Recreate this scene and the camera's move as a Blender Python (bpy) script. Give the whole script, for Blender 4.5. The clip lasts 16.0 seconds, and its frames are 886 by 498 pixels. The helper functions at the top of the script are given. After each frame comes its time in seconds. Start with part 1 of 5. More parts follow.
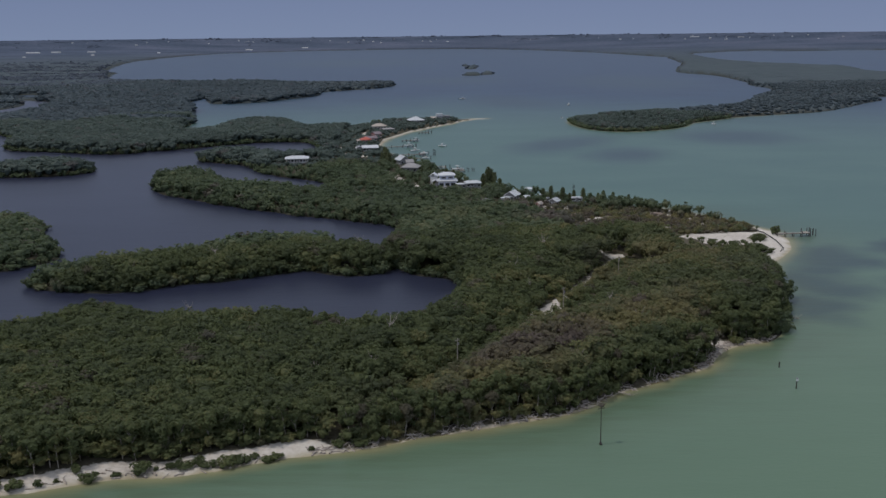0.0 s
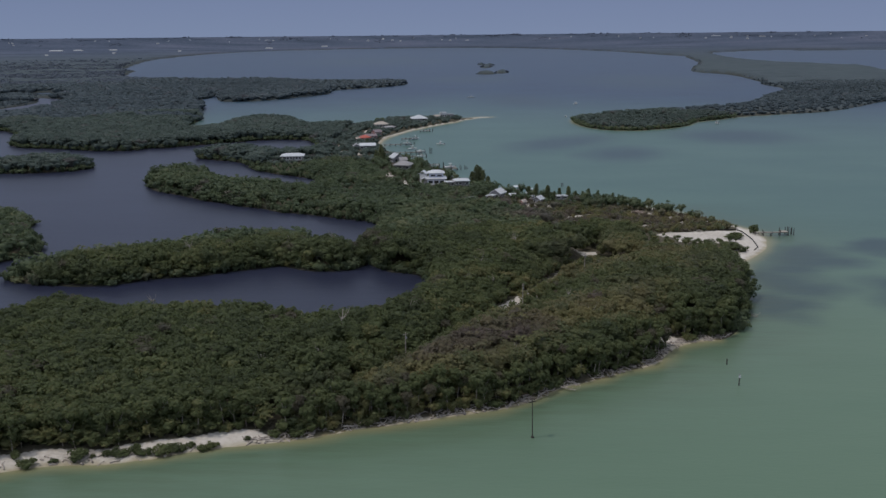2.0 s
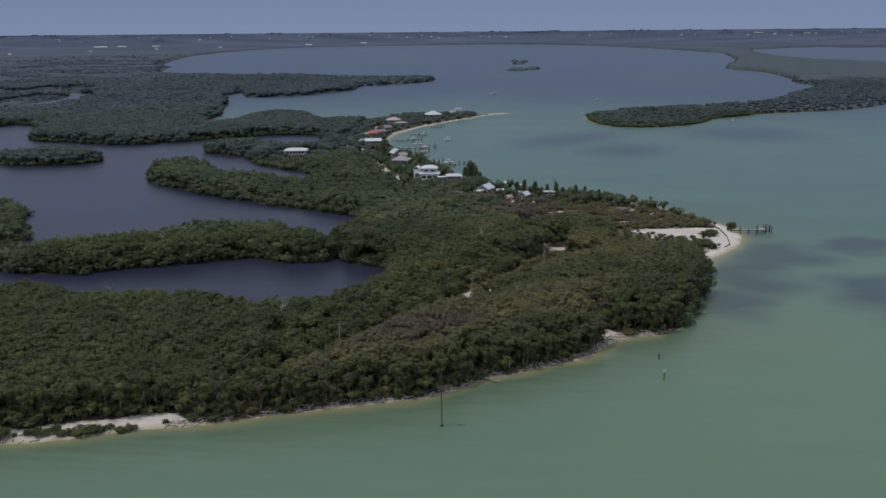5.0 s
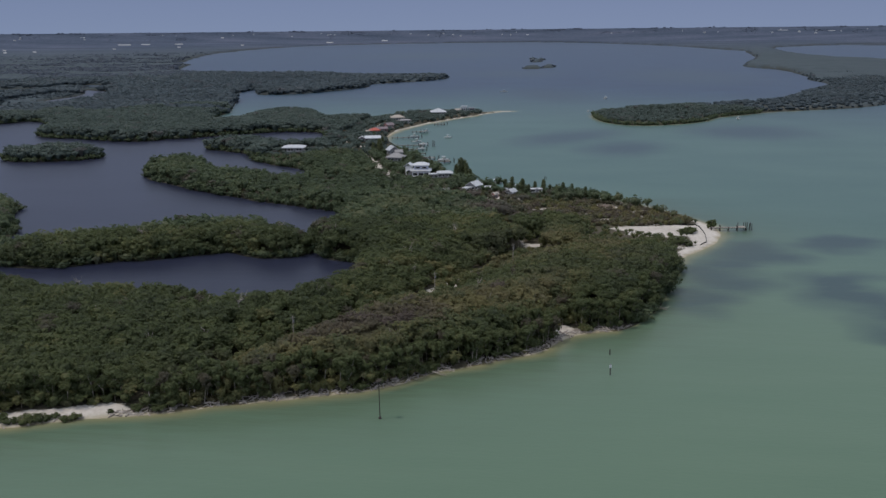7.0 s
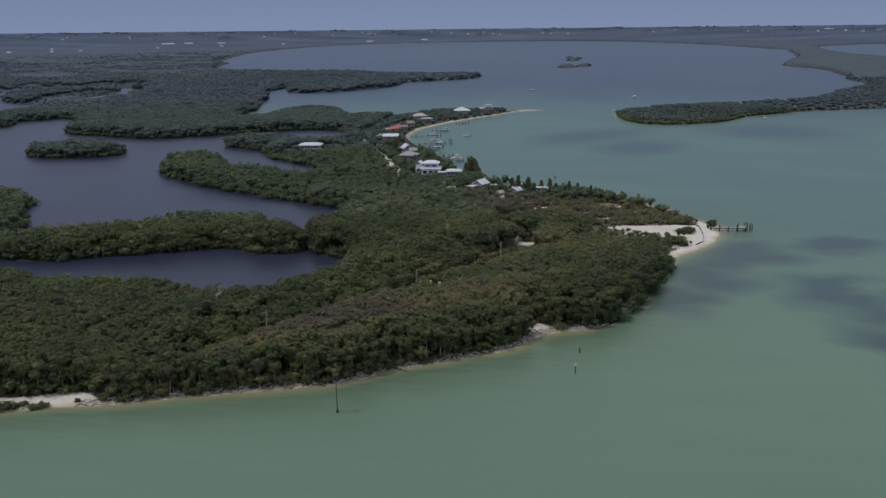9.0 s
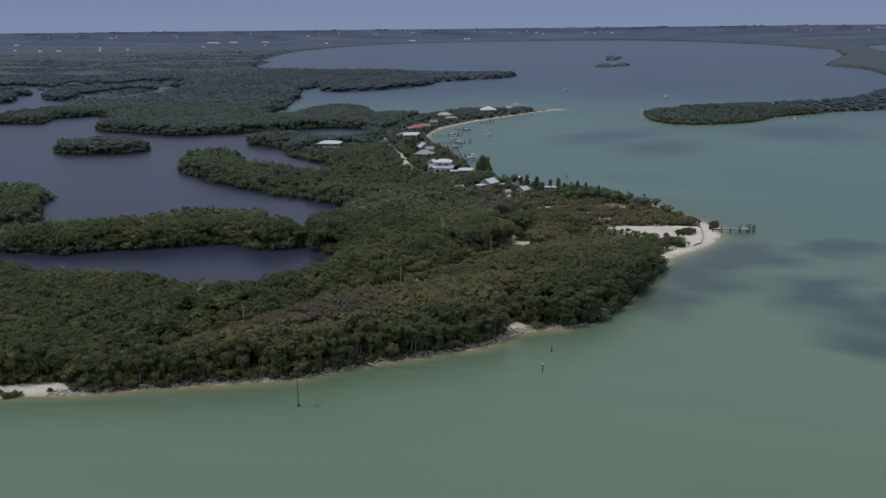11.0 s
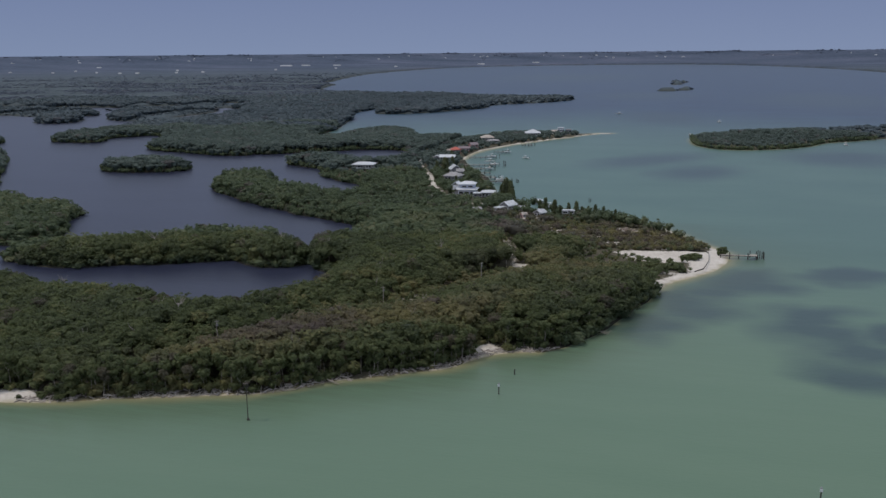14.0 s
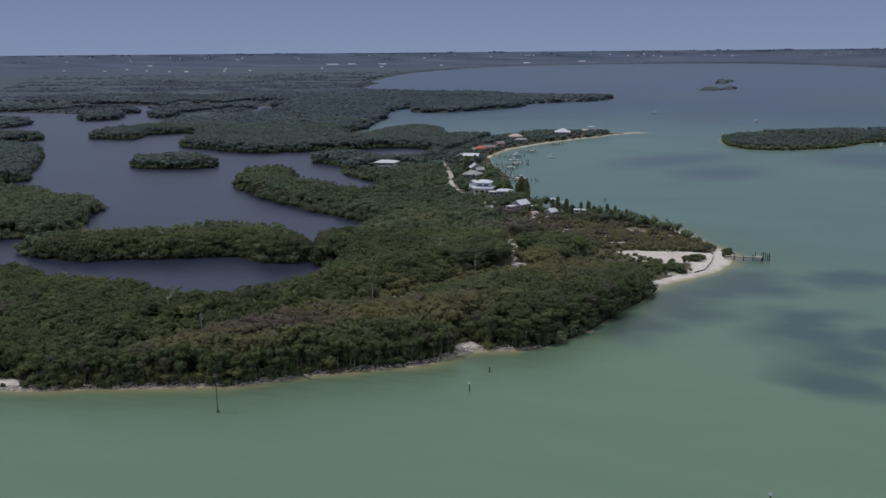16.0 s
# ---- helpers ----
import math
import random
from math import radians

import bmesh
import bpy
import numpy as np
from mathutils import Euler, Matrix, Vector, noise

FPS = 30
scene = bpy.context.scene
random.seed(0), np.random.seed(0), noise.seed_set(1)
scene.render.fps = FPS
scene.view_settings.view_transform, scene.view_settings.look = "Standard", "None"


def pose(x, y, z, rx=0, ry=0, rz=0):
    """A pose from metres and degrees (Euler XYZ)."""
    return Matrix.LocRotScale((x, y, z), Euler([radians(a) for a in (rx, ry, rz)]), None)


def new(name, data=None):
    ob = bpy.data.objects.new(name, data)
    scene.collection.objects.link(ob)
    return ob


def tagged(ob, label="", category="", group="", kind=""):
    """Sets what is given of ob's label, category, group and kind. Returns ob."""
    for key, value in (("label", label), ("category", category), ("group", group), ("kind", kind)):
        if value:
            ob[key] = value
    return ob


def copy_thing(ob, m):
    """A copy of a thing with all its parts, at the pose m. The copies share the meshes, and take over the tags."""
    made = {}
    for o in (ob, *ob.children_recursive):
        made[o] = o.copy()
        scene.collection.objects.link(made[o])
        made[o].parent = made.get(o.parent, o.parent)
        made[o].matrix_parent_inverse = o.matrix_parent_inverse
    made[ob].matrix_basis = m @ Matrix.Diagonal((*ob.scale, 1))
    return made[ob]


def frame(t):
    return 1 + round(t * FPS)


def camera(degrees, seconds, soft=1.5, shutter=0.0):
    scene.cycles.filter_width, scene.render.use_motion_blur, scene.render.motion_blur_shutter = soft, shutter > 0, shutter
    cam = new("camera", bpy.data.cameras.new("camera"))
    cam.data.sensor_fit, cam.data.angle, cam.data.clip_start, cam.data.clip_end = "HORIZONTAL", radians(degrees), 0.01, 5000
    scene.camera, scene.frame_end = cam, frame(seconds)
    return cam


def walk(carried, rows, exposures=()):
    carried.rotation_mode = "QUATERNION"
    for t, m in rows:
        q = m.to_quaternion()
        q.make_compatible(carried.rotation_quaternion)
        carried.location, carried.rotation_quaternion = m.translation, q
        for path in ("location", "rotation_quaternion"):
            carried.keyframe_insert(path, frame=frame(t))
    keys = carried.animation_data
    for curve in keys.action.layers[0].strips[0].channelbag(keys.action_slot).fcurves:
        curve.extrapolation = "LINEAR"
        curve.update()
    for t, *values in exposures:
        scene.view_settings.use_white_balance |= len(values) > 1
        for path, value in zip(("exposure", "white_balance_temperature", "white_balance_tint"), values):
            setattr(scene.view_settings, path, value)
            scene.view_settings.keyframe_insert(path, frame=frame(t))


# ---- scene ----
cam = camera(51.2, 16.0, soft=1.5)
METRES, EYE, TILT, LEAN, TURN = 137.0, 78.0, -13.1, 0.6, 0.0
ROWS = [
    (0.0, 0.0, 0.0, 0.0, 0.0, 0.0, -0.0),
    (0.5, 0.031, -0.0056, -0.0013, 0.11, -0.01, -0.06),
    (1.0, 0.0618, -0.0108, -0.0027, 0.39, -0.01, -0.14),
    (1.5, 0.0929, -0.0155, -0.0038, 0.85, -0.04, -0.26),
    (2.0, 0.1241, -0.0198, -0.0052, 1.33, -0.08, -0.38),
    (2.5, 0.1555, -0.0235, -0.006, 1.78, -0.1, -0.51),
    (3.0, 0.1867, -0.0269, -0.007, 2.2, -0.11, -0.63),
    (3.5, 0.2182, -0.0301, -0.0081, 2.63, -0.13, -0.73),
    (4.0, 0.2494, -0.0328, -0.0091, 3.08, -0.19, -0.84),
    (6.5, 0.4074, -0.0416, -0.0124, 5.01, -0.43, -1.21),
    (7.0, 0.4387, -0.0423, -0.013, 5.39, -0.46, -1.3),
    (7.5, 0.4696, -0.042, -0.0134, 5.95, -0.49, -1.43),
    (8.0, 0.5011, -0.0413, -0.0135, 6.62, -0.52, -1.57),
    (8.5, 0.532, -0.04, -0.0134, 7.29, -0.56, -1.71),
    (9.0, 0.5632, -0.0383, -0.0132, 7.96, -0.6, -1.85),
    (11.5, 0.7179, -0.023, -0.0105, 11.42, -0.77, -2.64),
    (12.0, 0.7483, -0.0185, -0.0098, 12.19, -0.81, -2.83),
    (12.5, 0.779, -0.0139, -0.0088, 12.95, -0.86, -3.01),
    (13.0, 0.8094, -0.0085, -0.0072, 13.72, -0.59, -3.2),
    (13.5, 0.8397, -0.003, -0.006, 14.46, 0.03, -3.39),
    (14.0, 0.8704, 0.0027, -0.0053, 15.06, 0.42, -3.54),
    (14.5, 0.9004, 0.009, -0.0041, 15.63, 0.38, -3.67),
    (15.0, 0.9303, 0.0157, -0.0027, 16.44, 0.3, -3.83),
    (15.5, 0.9606, 0.0229, -0.001, 17.24, 0.22, -4.02),
    (16.0, 0.9908, 0.0304, 0.0007, 17.98, 0.15, -4.18),
]
walk(cam, [(t, pose(0, 0, EYE, TILT, LEAN, TURN) @ pose(METRES * x, METRES * y, METRES * z, 90 + pitch, roll, yaw)) for t, x, y, z, yaw, pitch, roll in ROWS],
     exposures=((0.0, 0.16), (4.0, 0.22), (9.0, 0.26), (13.0, 0.28), (16.0, 0.33)))

# ---- world and sun ----
SUN_WAY = Vector((-0.42, -0.10, 0.90)).normalized()
world = bpy.data.worlds.new("world")
scene.world = world
world.use_nodes = True
wt = world.node_tree
sky = wt.nodes.new("ShaderNodeTexSky")
sky.sky_type = "NISHITA"
sky.sun_disc = False
sky.sun_elevation = math.asin(SUN_WAY.z)
sky.sun_rotation = math.atan2(SUN_WAY.x, SUN_WAY.y)
sky.air_density, sky.dust_density, sky.ozone_density = 1.0, 1.0, 1.0
wt.nodes["Background"].inputs["Strength"].default_value = 0.11
# sea haze: the sky fades into an even blue-grey towards the horizon, all round
gaze = wt.nodes.new("ShaderNodeTexCoord")
split = wt.nodes.new("ShaderNodeSeparateXYZ")
wt.links.new(gaze.outputs["Generated"], split.inputs[0])
haze = wt.nodes.new("ShaderNodeValToRGB")
haze.color_ramp.elements.new(0.3)
haze.color_ramp.elements.new(0.6)
for e, (p, c) in zip(haze.color_ramp.elements, ((0.0, (0.195, 0.250, 0.386)), (0.075, (0.155, 0.201, 0.345)), (0.30, (0.45, 0.515, 0.66)), (1.0, (0.84, 0.89, 0.97)))):
    e.position, e.color = p, (*c, 1)
wt.links.new(split.outputs["Z"], haze.inputs[0])
lift = wt.nodes.new("ShaderNodeVectorMath")
lift.operation = "SCALE"
lift.inputs["Scale"].default_value = 0.86 / 0.11
wt.links.new(haze.outputs[0], lift.inputs[0])
fade = wt.nodes.new("ShaderNodeMapRange")
fade.interpolation_type = "SMOOTHSTEP"
for k, v in ((1, 0.05), (2, 0.75), (3, 0.0), (4, 0.3)):
    fade.inputs[k].default_value = v
wt.links.new(split.outputs["Z"], fade.inputs[0])
airy = wt.nodes.new("ShaderNodeMix")
airy.data_type = "RGBA"
wt.links.new(fade.outputs[0], airy.inputs[0])
wt.links.new(lift.outputs[0], airy.inputs[6])
wt.links.new(sky.outputs[0], airy.inputs[7])
wt.links.new(airy.outputs[2], wt.nodes["Background"].inputs["Color"])
sun = new("sun", bpy.data.lights.new("sun", "SUN"))
sun.data.energy, sun.data.angle, sun.data.color = 1.2, radians(2.0), (1.0, 0.93, 0.84)
sun.matrix_world = Matrix.Translation((0, 0, 300)) @ SUN_WAY.to_track_quat("Z", "Y").to_matrix().to_4x4()


# ---- materials ----
def nodes_of(name, rough=0.7, spec=0.3, metal=0.0):
    m = bpy.data.materials.new(name)
    m.use_nodes = True
    t = m.node_tree
    b = t.nodes["Principled BSDF"]
    b.inputs["Roughness"].default_value = rough
    b.inputs["Metallic"].default_value = metal
    b.inputs["Specular IOR Level"].default_value = spec
    return m, t, b


def n_noise(t, scale, detail=3.0, stretch=None, kind="Object"):
    tc = t.nodes.new("ShaderNodeTexCoord")
    n = t.nodes.new("ShaderNodeTexNoise")
    n.inputs["Scale"].default_value = scale
    n.inputs["Detail"].default_value = detail
    if stretch:
        mp = t.nodes.new("ShaderNodeMapping")
        mp.inputs["Scale"].default_value = stretch[:3]
        if len(stretch) > 3:
            mp.inputs["Rotation"].default_value = (0, 0, radians(stretch[3]))
        t.links.new(tc.outputs[kind], mp.inputs[0])
        t.links.new(mp.outputs[0], n.inputs["Vector"])
    else:
        t.links.new(tc.outputs[kind], n.inputs["Vector"])
    return n.outputs["Fac"]


def n_attr(t, name):
    a = t.nodes.new("ShaderNodeAttribute")
    a.attribute_name = name
    return a.outputs["Fac"]


def n_ramp(t, fac, stops):
    r = t.nodes.new("ShaderNodeValToRGB")
    e = r.color_ramp.elements
    while len(e) < len(stops):
        e.new(0.5)
    for k, (p, c) in enumerate(stops):
        e[k].position, e[k].color = p, (*c, 1)
    t.links.new(fac, r.inputs[0])
    return r.outputs[0]


def n_mix(t, fac, a, b):
    m = t.nodes.new("ShaderNodeMix")
    m.data_type = "RGBA"
    for s, v in ((m.inputs[0], fac), (m.inputs[6], a), (m.inputs[7], b)):
        if isinstance(v, (tuple, float, int)):
            s.default_value = (*v, 1) if isinstance(v, tuple) else v
        else:
            t.links.new(v, s)
    return m.outputs[2]


def n_math(t, op, a, b, clamp=False):
    m = t.nodes.new("ShaderNodeMath")
    m.operation, m.use_clamp = op, clamp
    for s, v in ((m.inputs[0], a), (m.inputs[1], b)):
        if isinstance(v, (float, int)):
            s.default_value = v
        else:
            t.links.new(v, s)
    return m.outputs[0]


def n_bump(t, b, height, strength, dist):
    n = t.nodes.new("ShaderNodeBump")
    n.inputs["Strength"].default_value, n.inputs["Distance"].default_value = strength, dist
    t.links.new(height, n.inputs["Height"])
    t.links.new(n.outputs[0], b.inputs["Normal"])


def plain(name, c, rough=0.7, vary=0.25, scale=1.5, metal=0.0, bump=0.0):
    """Paint, wood or metal with grain and wear at two scales."""
    m, t, b = nodes_of(name, rough, 0.3, metal)
    f = n_math(t, "MULTIPLY_ADD", n_noise(t, scale, 5), 0.6)
    t.nodes[-1].inputs[2].default_value = 0.0
    g = n_math(t, "ADD", f, n_math(t, "MULTIPLY", n_noise(t, scale * 9, 3), 0.4), True)
    lo = tuple(v * (1 - vary) for v in c)
    hi = tuple(min(0.9, v * (1 + vary)) for v in c)
    t.links.new(n_ramp(t, g, ((0.3, lo), (0.7, hi))), b.inputs["Base Color"])
    if bump:
        n_bump(t, b, g, bump, 0.05)
    return m


def make_leaves(name, dark, mid, light, bare):
    """Leaves: every crown has its own tone, every leaf tuft a little of its own."""
    m, t, b = nodes_of(name, 0.6, 0.25)
    info = t.nodes.new("ShaderNodeObjectInfo")
    geo = t.nodes.new("ShaderNodeNewGeometry")
    tone = n_math(t, "ADD", n_attr(t, "tint"), n_math(t, "MULTIPLY", info.outputs["Random"], 0.34))
    tone = n_math(t, "ADD", tone, n_math(t, "MULTIPLY", n_math(t, "SUBTRACT", geo.outputs["Random Per Island"], 0.5), 0.34), True)
    col = n_ramp(t, tone, ((0.0, dark), (0.5, mid), (1.0, light)))
    col = n_mix(t, n_attr(t, "bare"), col, bare)
    fleck = n_noise(t, 3.2, 3)
    shade = n_ramp(t, fleck, ((0.30, (0.82, 0.82, 0.82)), (0.5, (1, 1, 1)), (0.70, (1.24, 1.24, 1.2))))
    mul = t.nodes.new("ShaderNodeMix")
    mul.data_type, mul.blend_type = "RGBA", "MULTIPLY"
    mul.inputs[0].default_value = 1.0
    t.links.new(col, mul.inputs[6])
    t.links.new(shade, mul.inputs[7])
    col = mul.outputs[2]
    n_bump(t, b, fleck, 0.3, 0.4)
    t.links.new(col, b.inputs["Base Color"])
    tr = t.nodes.new("ShaderNodeBsdfTranslucent")
    t.links.new(col, tr.inputs["Color"])
    mx = t.nodes.new("ShaderNodeMixShader")
    mx.inputs[0].default_value = 0.5
    t.links.new(b.outputs[0], mx.inputs[1])
    t.links.new(tr.outputs[0], mx.inputs[2])
    t.links.new(mx.outputs[0], t.nodes["Material Output"].inputs["Surface"])
    return m


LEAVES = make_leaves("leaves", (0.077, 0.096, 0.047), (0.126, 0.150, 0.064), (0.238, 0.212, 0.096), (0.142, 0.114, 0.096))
# distance haze is painted into these leaf colours, faint at the lagoon, strongest last
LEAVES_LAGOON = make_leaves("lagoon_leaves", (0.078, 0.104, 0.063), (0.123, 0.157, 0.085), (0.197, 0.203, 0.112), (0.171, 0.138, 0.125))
LEAVES_BAY_HAZED = make_leaves("bay_leaves_hazed", (0.092, 0.121, 0.107), (0.124, 0.160, 0.139), (0.163, 0.188, 0.159), (0.163, 0.140, 0.140))
LEAVES_COAST_HAZED = make_leaves("coast_leaves_hazed", (0.085, 0.110, 0.125), (0.109, 0.140, 0.156), (0.137, 0.161, 0.171), (0.131, 0.123, 0.139))
LEAVES_HAZED = make_leaves("hazed_leaves", (0.081, 0.101, 0.135), (0.101, 0.122, 0.160), (0.123, 0.141, 0.179), (0.131, 0.126, 0.143))
LEAVES_FAR_HAZED = make_leaves("far_leaves_hazed", (0.102, 0.125, 0.174), (0.122, 0.145, 0.195), (0.142, 0.162, 0.210), (0.145, 0.157, 0.198))
BARK = plain("bark", (0.34, 0.30, 0.26), 0.9, 0.4, 3)
BARK_DARK = plain("dark_sticks", (0.10, 0.085, 0.07), 0.9, 0.4, 3)
DRIFT = plain("driftwood", (0.33, 0.29, 0.255), 0.9, 0.6, 2)
BRUSH = plain("bleached_brush", (0.33, 0.265, 0.225), 0.9, 0.5, 1.6)
WOOD = plain("weathered_wood", (0.29, 0.26, 0.225), 0.85, 0.35, 2)
PILE = plain("wet_pile_wood", (0.06, 0.05, 0.045), 0.7, 0.4, 3)
WHITE = plain("white_paint", (0.60, 0.60, 0.60), 0.5, 0.06, 0.8)
ROOF_WHITE = plain("white_metal_roof", (0.53, 0.54, 0.56), 0.4, 0.12, 0.6)
ROOF_PALE = plain("pale_weathered_roof", (0.46, 0.47, 0.49), 0.5, 0.18, 0.6)
ROOF_DUSK = plain("dull_purple_shingle", (0.20, 0.16, 0.17), 0.85, 0.25, 1.2)
ROOF_GREY = plain("grey_shingle", (0.27, 0.26, 0.26), 0.85, 0.2, 1.2)
ROOF_TAN = plain("tan_shingle", (0.38, 0.33, 0.29), 0.85, 0.2, 1.2)
ROOF_RED = plain("red_metal_roof", (0.42, 0.10, 0.07), 0.5, 0.15, 1.0)
WALL_CREAM = plain("cream_siding", (0.60, 0.56, 0.50), 0.7, 0.1, 0.7)
WALL_GREY = plain("grey_siding", (0.22, 0.22, 0.23), 0.7, 0.15, 0.7)
WALL_PINK = plain("pink_siding", (0.42, 0.20, 0.18), 0.7, 0.12, 0.7)
WALL_BLUE = plain("pale_blue_siding", (0.46, 0.50, 0.60), 0.7, 0.1, 0.7)
BLACK_CLOTH = plain("black_fabric", (0.02, 0.02, 0.02), 0.9, 0.3, 2)
GLASS = plain("dark_window_glass", (0.03, 0.035, 0.04), 0.08, 0.2, 1)
FARWHITE = plain("far_pale_roof", (0.5, 0.5, 0.5), 0.6, 0.1, 0.05)


def make_ground():
    m, t, b = nodes_of("ground", 0.95, 0.1)
    big, fine = n_noise(t, 0.06, 4), n_noise(t, 1.1, 5)
    litter = n_ramp(t, fine, ((0.3, (0.060, 0.056, 0.038)), (0.7, (0.115, 0.100, 0.072))))
    sand = n_ramp(t, n_math(t, "ADD", n_math(t, "MULTIPLY", big, 0.5), n_math(t, "MULTIPLY", fine, 0.5)),
                  ((0.3, (0.33, 0.29, 0.25)), (0.5, (0.50, 0.455, 0.405)), (0.7, (0.59, 0.555, 0.51))))
    edge = n_math(t, "ADD", n_attr(t, "sand"), n_math(t, "MULTIPLY", n_math(t, "SUBTRACT", fine, 0.5), 0.9), True)
    edge = n_ramp(t, edge, ((0.38, (0, 0, 0)), (0.58, (1, 1, 1))))
    col = n_mix(t, edge, litter, sand)
    # painted haze: blue-grey ground colours that take over with distance
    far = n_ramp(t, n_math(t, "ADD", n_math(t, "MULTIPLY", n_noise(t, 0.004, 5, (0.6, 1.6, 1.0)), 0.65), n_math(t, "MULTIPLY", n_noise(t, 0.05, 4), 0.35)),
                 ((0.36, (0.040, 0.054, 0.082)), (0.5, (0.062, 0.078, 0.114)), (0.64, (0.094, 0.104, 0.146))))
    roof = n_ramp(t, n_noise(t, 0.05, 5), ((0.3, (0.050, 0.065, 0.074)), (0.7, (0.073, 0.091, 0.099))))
    far = n_mix(t, n_attr(t, "far_haze"), roof, far)
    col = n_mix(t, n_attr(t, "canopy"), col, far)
    wet = n_math(t, "MULTIPLY", n_attr(t, "wet"), 0.75, True)
    col = n_mix(t, wet, col, (0.27, 0.23, 0.13))
    col = n_mix(t, n_attr(t, "mud"), col, (0.034, 0.034, 0.026))
    t.links.new(col, b.inputs["Base Color"])
    n_bump(t, b, fine, 0.6, 0.25)
    return m


def make_water():
    m, t, b = nodes_of("water", 0.32, 0.22)
    b.inputs["IOR"].default_value = 1.333
    cloud = n_noise(t, 0.014, 6, (1.0, 2.2, 1.0, 12))
    streak = n_noise(t, 0.05, 4, (0.35, 1.6, 1.0, 14))
    fine = n_noise(t, 0.35, 4, (0.3, 1.7, 1.0, 14))
    streak = n_math(t, "ADD", streak, n_math(t, "MULTIPLY", n_math(t, "SUBTRACT", fine, 0.5), 0.22))
    green = n_ramp(t, streak, ((0.3, (0.112, 0.180, 0.120)), (0.7, (0.122, 0.190, 0.128))))
    teal = n_ramp(t, cloud, ((0.3, (0.061, 0.123, 0.102)), (0.7, (0.081, 0.149, 0.121))))
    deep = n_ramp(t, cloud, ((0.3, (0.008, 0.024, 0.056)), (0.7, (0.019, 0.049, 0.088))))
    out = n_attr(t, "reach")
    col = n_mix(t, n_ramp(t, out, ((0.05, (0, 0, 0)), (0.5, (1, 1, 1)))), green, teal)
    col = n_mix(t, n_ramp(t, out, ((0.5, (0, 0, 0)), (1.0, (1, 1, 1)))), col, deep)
    # one mask for seagrass and for cloud shadow painted into the water colour
    weed_shade = n_math(t, "ADD", n_attr(t, "weed_shade"), n_math(t, "MULTIPLY", n_math(t, "SUBTRACT", cloud, 0.5), 0.8), True)
    weed_shade = n_math(t, "MULTIPLY", n_ramp(t, weed_shade, ((0.12, (0, 0, 0)), (0.9, (1, 1, 1)))), 0.76)
    col = n_mix(t, weed_shade, col, (0.026, 0.050, 0.064))
    murk = n_math(t, "MULTIPLY", n_attr(t, "murk"), n_ramp(t, n_noise(t, 0.24, 5, (0.3, 1.7, 1.0, 14)), ((0.36, (0.32, 0.32, 0.32)), (0.64, (0.72, 0.72, 0.72)))))
    col = n_mix(t, murk, col, (0.074, 0.092, 0.054))
    tan = n_ramp(t, cloud, ((0.3, (0.017, 0.020, 0.041)), (0.7, (0.027, 0.031, 0.055))))
    col = n_mix(t, n_attr(t, "tannin"), col, tan)
    shoal = n_math(t, "ADD", n_attr(t, "shoal"), n_math(t, "MULTIPLY", n_math(t, "SUBTRACT", streak, 0.5), 0.5), True)
    col = n_mix(t, n_ramp(t, shoal, ((0.2, (0, 0, 0)), (0.75, (0.75, 0.75, 0.75)), (1.0, (1, 1, 1)))), col, (0.255, 0.240, 0.130))
    col = n_mix(t, 0.13, col, (0.0, 0.0, 0.0))
    t.links.new(col, b.inputs["Base Color"])
    rip = n_math(t, "ADD", n_noise(t, 0.9, 3, (0.5, 1.5, 1.0, 20)), n_math(t, "MULTIPLY", n_noise(t, 0.18, 2, (0.4, 1.4, 1.0, 15)), 1.5))
    n_bump(t, b, rip, 0.3, 0.1)
    return m


GROUND, WATER = make_ground(), make_water()


# ---- small builders ----
def part(name, bm, material, parent=None, label=""):
    """One bmesh as one mesh object, under a thing or a part."""
    me = bpy.data.meshes.new(name)
    bm.to_mesh(me)
    bm.free()
    me.materials.append(material)
    ob = new(name, me)
    ob.parent = parent
    if label:
        ob["label"] = label
    return ob


def empty(name, m, label, category, group=""):
    ob = new(name)
    ob.matrix_world = m
    return tagged(ob, label, category, group)


def box(bm, x, y, z, sx, sy, sz, rz=0.0, bevel=0.0):
    r = bmesh.ops.create_cube(bm, size=1, matrix=pose(x, y, z, 0, 0, rz) @ Matrix.Diagonal((sx, sy, sz, 1)))
    if bevel:
        es = list({e for v in r["verts"] for e in v.link_edges})
        bmesh.ops.bevel(bm, geom=es, offset=bevel, segments=1, affect="EDGES")
    return bm


def rod(bm, a, b, r1, r2, n=7):
    a, b = Vector(a), Vector(b)
    m = Matrix.Translation((a + b) / 2) @ (b - a).to_track_quat("Z", "Y").to_matrix().to_4x4()
    bmesh.ops.create_cone(bm, cap_ends=True, segments=n, radius1=r1, radius2=r2, depth=(b - a).length, matrix=m)
    return bm


def tapered(bm, pts, r1, r2, n=7):
    """A bent limb through pts."""
    k = len(pts) - 1
    for i in range(k):
        rod(bm, pts[i], pts[i + 1], r1 + (r2 - r1) * i / k, r1 + (r2 - r1) * (i + 1) / k, n)
    return bm


def B():
    return bmesh.new()


